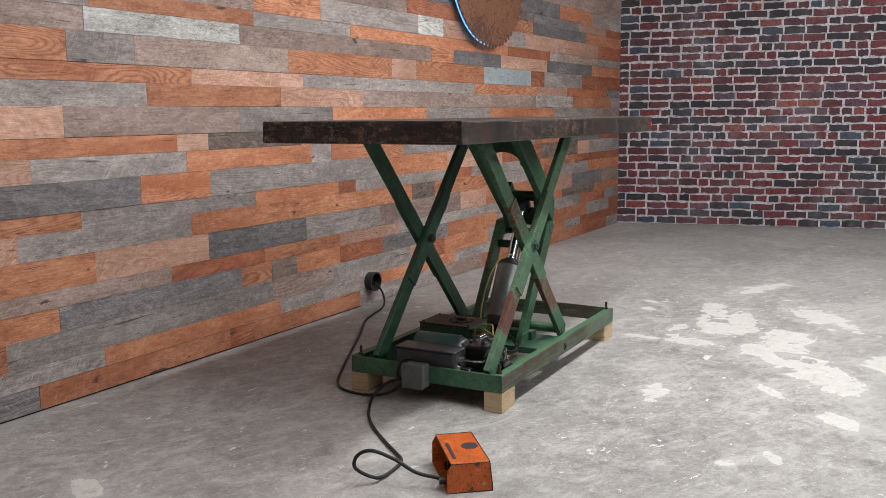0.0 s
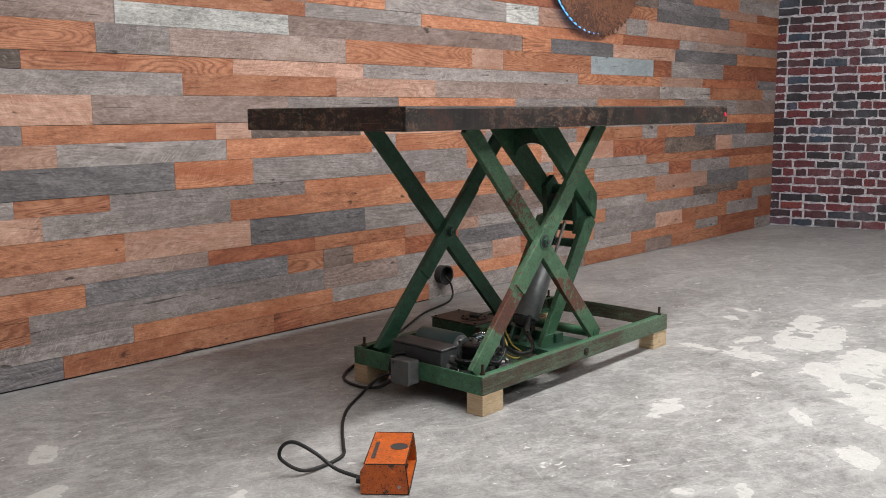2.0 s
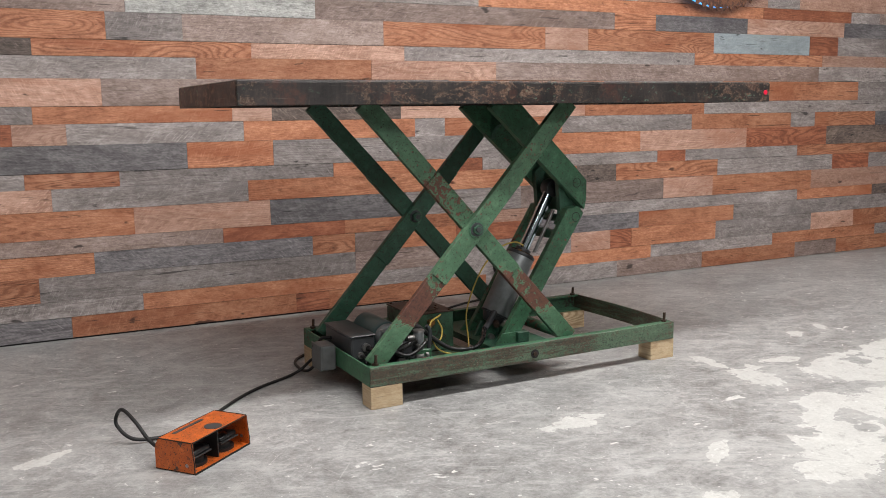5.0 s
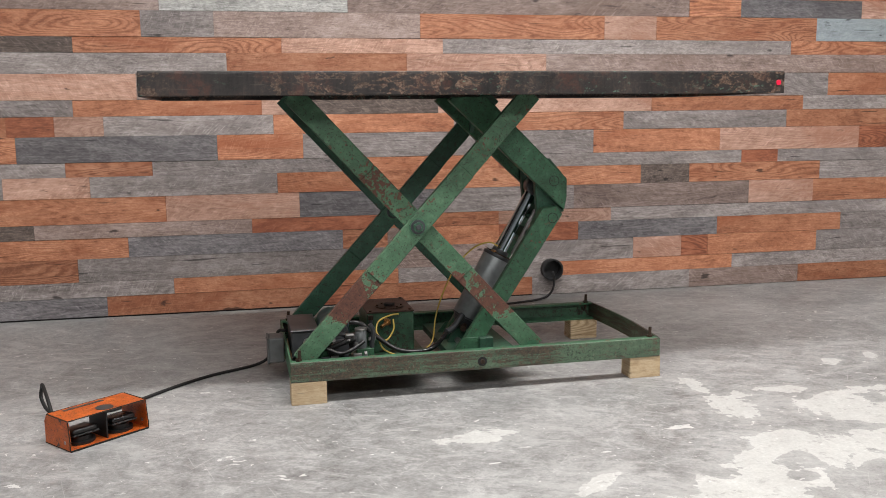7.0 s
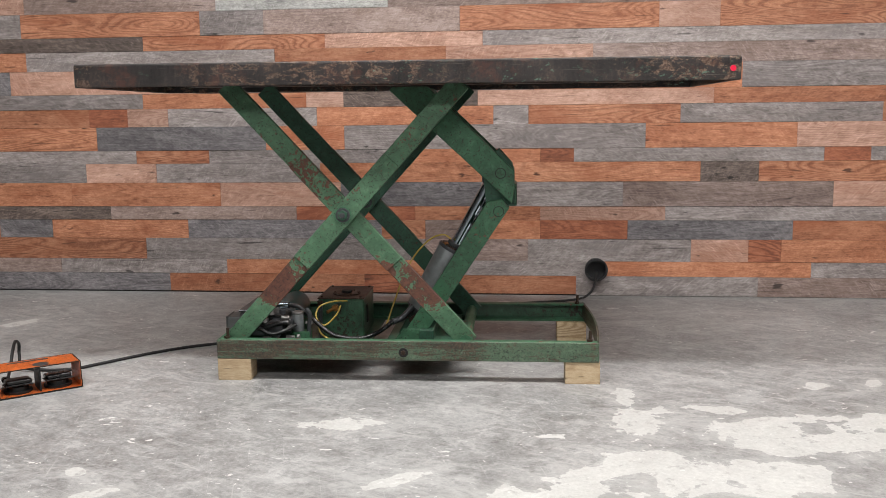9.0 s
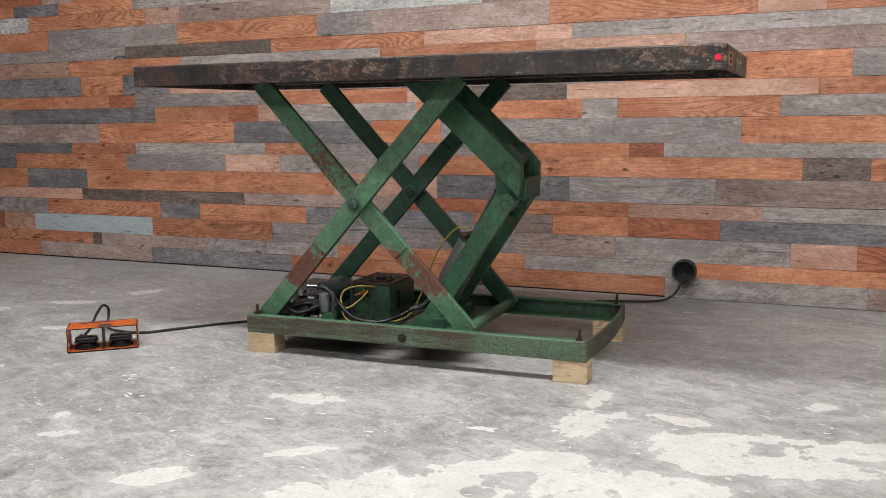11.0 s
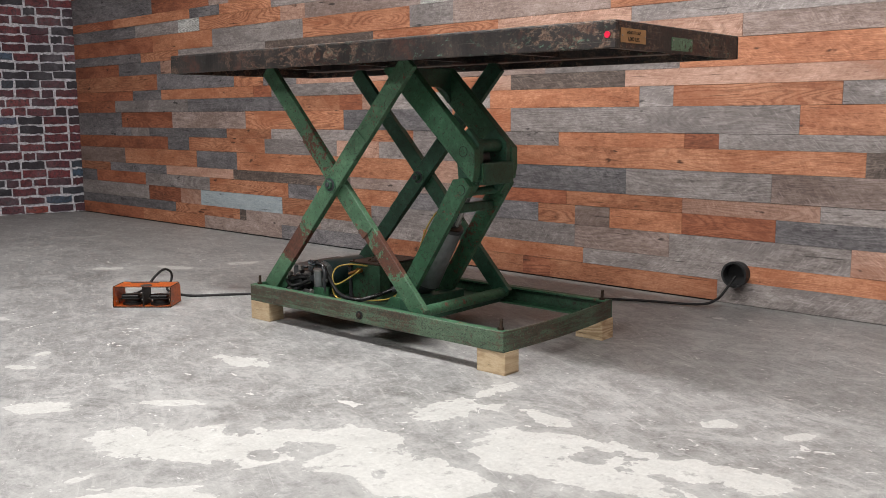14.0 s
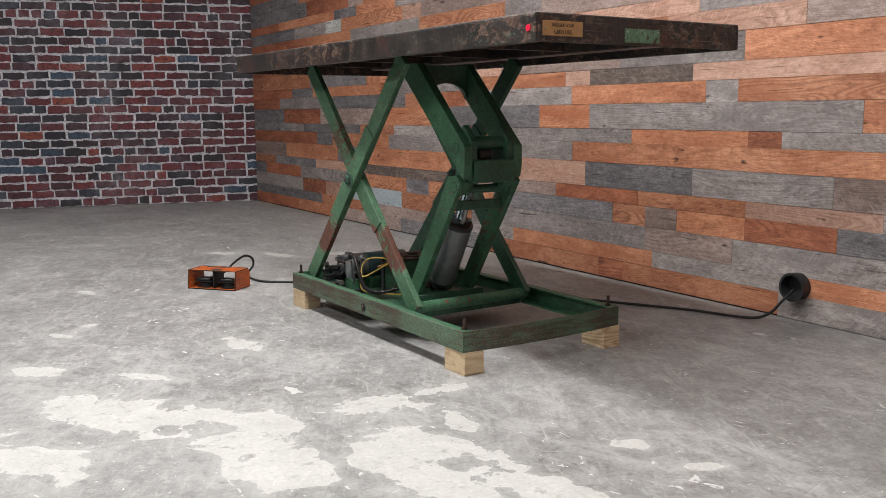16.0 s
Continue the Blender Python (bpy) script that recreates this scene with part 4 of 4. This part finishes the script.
part("red_reflector", rod((1.982, TY0 - 0.004, 1.211), (1.982, TY0, 1.211), 0.0105, 20), RED, top, "small round red reflector")
part("rail_bolt", rod((0.756, -0.009, 0.122), (0.756, 0.0, 0.122), 0.0105, 6, bevel=0.0015), STUD, base, "greasy hex bolt")
part("rail_washer", rod((0.756, -0.003, 0.122), (0.756, 0.0, 0.122), 0.019, 20), BLACK, base)

# ---- wooden blocks under the frame ----
for x, y in ((0.0, 0.0), (1.394, 0.004), (0.0, 0.69), (1.394, 0.69)):
    solid("wood_block", box((0, 0, 0), (0.136, 0.087, 0.0885), 0.002), PINE, "sawn pine block under a corner of the lift", "wood block", pose(2.943, 1.809, 0, 0, 0, 1.25) @ pose(x, y, 0), "blocks under the lift")


# ---- saw blade on the wall ----
BLADE_X, BLADE_Z, BLADE_R = 6.28, 2.47, 0.665
blade = thing("saw_blade", "large round rusty saw blade mounted on the board wall", "saw blade", pose(BLADE_X, 3.53, BLADE_Z))
bm = bmesh.new()
ring, teeth = [], 66
for i in range(teeth):
    for f, r in ((0.0, BLADE_R), (0.15, BLADE_R - 0.002), (0.55, BLADE_R - 0.03), (0.85, BLADE_R - 0.022)):
        a = (i + f) / teeth * math.tau
        ring.append(bm.verts.new((r * math.cos(a), 0, r * math.sin(a))))
face = bm.faces.new(ring)
ext = bmesh.ops.extrude_face_region(bm, geom=[face])["geom"]
bmesh.ops.translate(bm, vec=(0, 0.006, 0), verts=[v for v in ext if isinstance(v, bmesh.types.BMVert)])
part("blade_disc", bm, RUST, blade, "rusty toothed steel disc")
part("hub_plate", rod((0, -0.006, 0), (0, 0.0, 0), 0.10, 32), RUST, blade)
part("wall_spacer", rod((0, 0.006, 0), (0, 0.075, 0), 0.06, 24), BLACK, blade)
glow = Nodes("blue_led_strip")
glow.set(Base_Color=(0.1, 0.3, 0.5, 1), Emission_Color=(0.10, 0.42, 1.0, 1), Emission_Strength=1.5)
n = 72
part("led_strip", tube([(0.635 * math.cos(math.tau * k / n), 0.03, 0.635 * math.sin(math.tau * k / n)) for k in range(n + 1)], 0.006, 2, 6), glow.mat, blade, "glowing blue light strip behind the rim")

# ---- pipe stub and power cable ----
bm = bmesh.new()
n = 36
loops = []
for r, y in ((0.062, 0.0), (0.062, -0.045), (0.066, -0.048), (0.066, -0.056), (0.055, -0.056), (0.055, -0.002)):
    loops.append([bm.verts.new((r * math.cos(math.tau * k / n), y, r * math.sin(math.tau * k / n))) for k in range(n)])
for a, b in zip(loops, loops[1:]):
    for k in range(n):
        bm.faces.new((a[k], a[(k + 1) % n], b[(k + 1) % n], b[k]))
bm.faces.new(loops[-1])
bm.faces.new(loops[0][::-1])
solid("pipe_stub", bm, PVC, "short black plastic pipe stub in the board wall", "pipe", pose(4.572, WALL_Y - 0.003, 0.162), smooth=True)
power = [(4.575, 3.56, 0.15), (4.565, 3.50, 0.105), (4.53, 3.455, 0.045), (4.44, 3.42, 0.014), (4.15, 3.34, 0.008), (3.8, 3.15, 0.008), (3.4, 2.94, 0.008), (3.1, 2.78, 0.008), (2.955, 2.69, 0.008), (2.885, 2.60, 0.008), (2.87, 2.48, 0.008), (2.87, 2.36, 0.03), (2.885, 2.27, 0.085)]
solid("power_cable", tube(power, 0.0066, 10, 10), BLACK, "black rubber power cable lying across the concrete", "cable", smooth=True)
lead = [(2.895, 2.30, 0.10), (2.885, 2.36, 0.075), (2.855, 2.405, 0.028), (2.79, 2.388, 0.008), (2.64, 2.295, 0.007), (2.53, 2.198, 0.007), (2.43, 2.085, 0.007), (2.34, 1.972, 0.007), (2.275, 1.90, 0.007), (2.17, 1.875, 0.008), (2.07, 1.875, 0.02), (2.025, 1.93, 0.06), (2.03, 1.925, 0.105), (2.045, 1.875, 0.128), (2.075, 1.80, 0.10), (2.105, 1.73, 0.055), (2.145, 1.64, 0.034)]
solid("pedal_cable", tube(lead, 0.0066, 10, 10), BLACK, "looped black cable between foot switch and lift", "cable", smooth=True)

# ---- foot pedal ----
pedal = thing("foot_pedal", "worn orange steel double foot switch lying on the concrete", "foot switch", pose(2.206, 1.487, 0, 0, 0, 40.4))
PW, PD, PH = 0.298, 0.157, 0.106
part("bottom_plate", box((0, 0, 0.001), (PW, PD, 0.004), 0.0008), ORANGE, pedal)
top_plate = part("top_plate", box((0.004, 0.008, PH - 0.003), (PW - 0.004, PD - 0.012, PH), 0.001), ORANGE, pedal)
part("round_emblem", rod((PW / 2 + 0.01, 0.045, PH), (PW / 2 + 0.01, 0.045, PH + 0.0012), 0.03, 28), DARK_GREY, top_plate, "worn dark round sticker")
part("worn_strip", box((0.05, 0.115, PH), (0.20, 0.128, PH + 0.0012)), DARK_GREY, top_plate, "worn dark strip")
for x in (0.0, PW - 0.004):
    side = [(0.0, 0.004), (PD, 0.004), (PD, PH * 0.75), (PD - 0.015, PH - 0.002), (0.008, PH - 0.002), (0.0, PH * 0.3)]
    bm = bmesh.new()
    f = bm.faces.new([bm.verts.new((x, y, z)) for y, z in side])
    g = bmesh.ops.extrude_face_region(bm, geom=[f])["geom"]
    bmesh.ops.translate(bm, vec=(0.004, 0, 0), verts=[v for v in g if isinstance(v, bmesh.types.BMVert)])
    end = part("side_plate", bm, ORANGE, pedal)
    part("rivet", rod((x - 0.002, 0.03, 0.028), (x + 0.006, 0.03, 0.028), 0.006, 12), STEEL, end)
part("edge_trim", box((0.0, -0.0025, 0.0), (PW, 0.0, 0.006)), BLACK, pedal, "black worn front edge")
part("divider", box((PW / 2 - 0.003, 0.02, 0.004), (PW / 2 + 0.003, PD - 0.03, PH - 0.003)), BLACK, pedal)
for x in (0.076, 0.222):
    tilt = Matrix.Translation((x, 0.070, 0.047)) @ pose(0, 0, 0, -7, 0, 0)
    sw = part("pedal_button", box((-0.047, -0.040, -0.011), (0.047, 0.040, 0.011), 0.010, tilt, 3), HOSE, pedal, "flat black rubber foot pad", True)
    part("pad_rim", box((-0.050, -0.043, -0.016), (0.050, 0.043, -0.009), 0.003, tilt), BLACK, sw)
    part("bellows", rod((x, 0.075, 0.014), (x, 0.075, 0.030), 0.040, 28), BLACK, sw, smooth=True)
    part("button_base", rod((x, 0.075, 0.004), (x, 0.075, 0.014), 0.052, 28), BLACK, sw, smooth=True)
WORN = plain("bare_dark_edge", (0.030, 0.016, 0.010), 0.5, 0.3, 0.5, 80.0)
for a, b in (((0.004, 0.008, PH - 0.001), (PW - 0.004, 0.008, PH - 0.001)), ((0.004, PD - 0.013, PH - 0.001), (PW - 0.004, PD - 0.013, PH - 0.001)),
             ((0.0, 0.0005, 0.004), (0.0, 0.0005, PH * 0.3)), ((PW, 0.0005, 0.004), (PW, 0.0005, PH * 0.3)), ((0.001, 0.001, PH * 0.3), (0.001, 0.009, PH - 0.003)), ((PW - 0.001, 0.001, PH * 0.3), (PW - 0.001, 0.009, PH - 0.003)),
             ((0.001, 0.010, PH - 0.001), (0.001, PD - 0.016, PH - 0.001)), ((PW - 0.001, 0.010, PH - 0.001), (PW - 0.001, PD - 0.016, PH - 0.001)), ((0.001, 0.002, 0.003), (0.001, PD, 0.003)), ((PW - 0.001, 0.002, 0.003), (PW - 0.001, PD, 0.003))):
    part("worn_edge", rod(a, b, 0.0022, 6), WORN, pedal, "folded edge worn to dark steel")
part("cable_gland", rod((0.045, PD - 0.002, 0.032), (0.045, PD + 0.02, 0.032), 0.012, 14), BLACK, pedal)

# ---- boards and bricks ----
random.seed(5)
board_row(0.009, 0.117, "-2.43r -1.25o -0.23b 0.84d 2.01o 3.21r 3.41o 4.46g 5.49b 6.25o 7.18b 7.63o 8.59r 9.34g")
board_row(0.117, 0.204, "-2.43d -0.68o 0.29k 0.38b 1.32g 2.37o 3.64g 4.54o 5.78g 6.94o 8.07g 8.52r")
board_row(0.204, 0.333, "-2.43g -1.13r -0.59p -0.27s 0.86o 1.87g 3.58b 4.18g 5.11p 5.43r 5.61o 6.37g 7.34p 7.81o 8.70g 9.40r")
board_row(0.333, 0.444, "-2.43d -2.11r -1.18g -0.13o 0.94d 1.28o 2.14d 3.32o 3.58b 3.81o 4.25r 4.75d 5.67o 6.54g 8.50r 9.25g")
board_row(0.444, 0.524, "-2.43o -1.83d -0.81p 0.22k 1.66b 2.81r 3.52o 4.25p 4.96g 7.18o 8.01k 8.92o")
board_row(0.524, 0.666, "-2.43b -1.53o -0.31d 0.28o 1.42o 2.35p 3.08d 3.91g 4.72b 5.88p 6.33o 7.32p 8.27d 9.15b")
board_row(0.666, 0.780, "-2.43r -0.76d -0.42o 0.66g 1.52p 1.96g 2.96o 5.15k 5.47o 6.37g 7.54r 7.95g 8.72o")
board_row(0.780, 0.858, "-2.43d -1.40g -1.07d 0.15o 0.75g 1.84o 2.29g 3.46o 4.25r 4.44g 5.82r 6.07g 7.16o 8.35r")
board_row(0.858, 0.997, "-2.43d -1.56r -0.67b 0.42o 1.60d 2.64o 3.11g 4.84o 5.67p 6.64r 7.46k 8.42p 8.75g")
board_row(0.997, 1.104, "-2.43r -1.67g -0.41d 0.94o 1.56r 1.80p 2.05g 2.95o 3.98g 4.18o 5.03g 6.12o 7.08g 7.33o 8.00d 9.06r")
board_row(1.104, 1.191, "-2.43r -1.33d -0.83o 0.54r 0.77g 1.90o 2.89p 3.11k 3.89p 5.21o 6.23g 8.15o")
board_row(1.191, 1.330, "-2.43o -0.89d 0.28o 0.67d 1.08p 2.23b 3.36g 4.21o 5.36g 6.40o 7.79g 8.82b")
board_row(1.330, 1.441, "-2.43r -1.56d -0.82p 0.18o 1.19g 2.71o 3.71p 4.54b 7.35g 8.27o 9.41g")
board_row(1.441, 1.524, "-2.43d -1.15o -0.52g 0.71k 1.92o 3.01p 3.92g 6.13o 7.38p 8.12r 9.26d")
board_row(1.524, 1.663, "-2.43r -0.93o -0.00g 1.17o 2.27g 2.65b 3.79o 4.90p 5.23o 6.30s 7.24r 7.54g 8.52r")
board_row(1.663, 1.771, "-2.43d -1.22g -0.50w -0.18o 0.91p 1.20b 2.37w 3.38b 5.44o 5.78d 6.61p 7.60d 8.80o")
board_row(1.771, 1.852, "-2.43r -1.61o -0.32d 0.12o 0.80g 2.40o 3.50g 4.42o 6.76r 7.67g 7.99b 9.00g")
board_row(1.852, 1.987, "-2.43d -0.92r -0.03b 0.25o 0.89b 3.51o 4.11g 5.26w 5.63p 6.80g 7.12p 8.99r")
board_row(1.987, 2.095, "-2.43d -1.10o 0.40g 1.30r 2.00o 3.00p 3.90b 5.11r 6.58o 7.28d 8.61o")
board_row(2.095, 2.176, "-2.43r -1.60g -0.60o 0.50d 1.50p 2.40o 3.20g 4.30o 5.10d 5.90o 6.70k 7.30d 8.42p 9.21r")
board_row(2.176, 2.311, "-2.43o -1.30k -0.20g 0.90o 2.00g 3.00r 4.00g 5.00p 6.00o 7.00d 7.90o 8.80g")
heights = (0.108, 0.081, 0.137)
z, k = 2.311, 0
upper = bmesh.new()
while z < CEIL - 0.14:
    x = X_LEFT
    while x < X_RIGHT - 0.05:
        x1 = min(x + random.uniform(0.4, 1.3), X_RIGHT)
        add_box(upper, (x + 0.001, WALL_Y, z + 0.001), (x1 - 0.001, WALL_Y + 0.012, z + heights[k % 3] - 0.001))
        x = x1
    z += heights[k % 3]
    k += 1
tagged(part("upper_planks", upper, PLANKS["b"], wood_wall), kind="stuff")

EAST = math.degrees(math.atan2(1.548 - 3.62, 10.205 - 9.722))
WEST = math.degrees(math.atan2(3.618 - 2.011, -2.415 + 2.884))
# printed fabric backdrops, modelled with solid bricks
random.seed(3)
brick_backdrop("wall_east", pose(9.722, 3.62, 0, 0, 0, EAST), 9.3, "hanging fabric backdrop printed with dark red and black old brick and pale mortar", False)
west_len = 9.4
brick_backdrop("wall_west", Matrix.Translation((-2.415, 3.618, 0)) @ pose(0, 0, 0, 0, 0, WEST) @ pose(-west_len, 0, 0), west_len, "hanging fabric backdrop printed with dark red and black old brick and pale mortar", True)
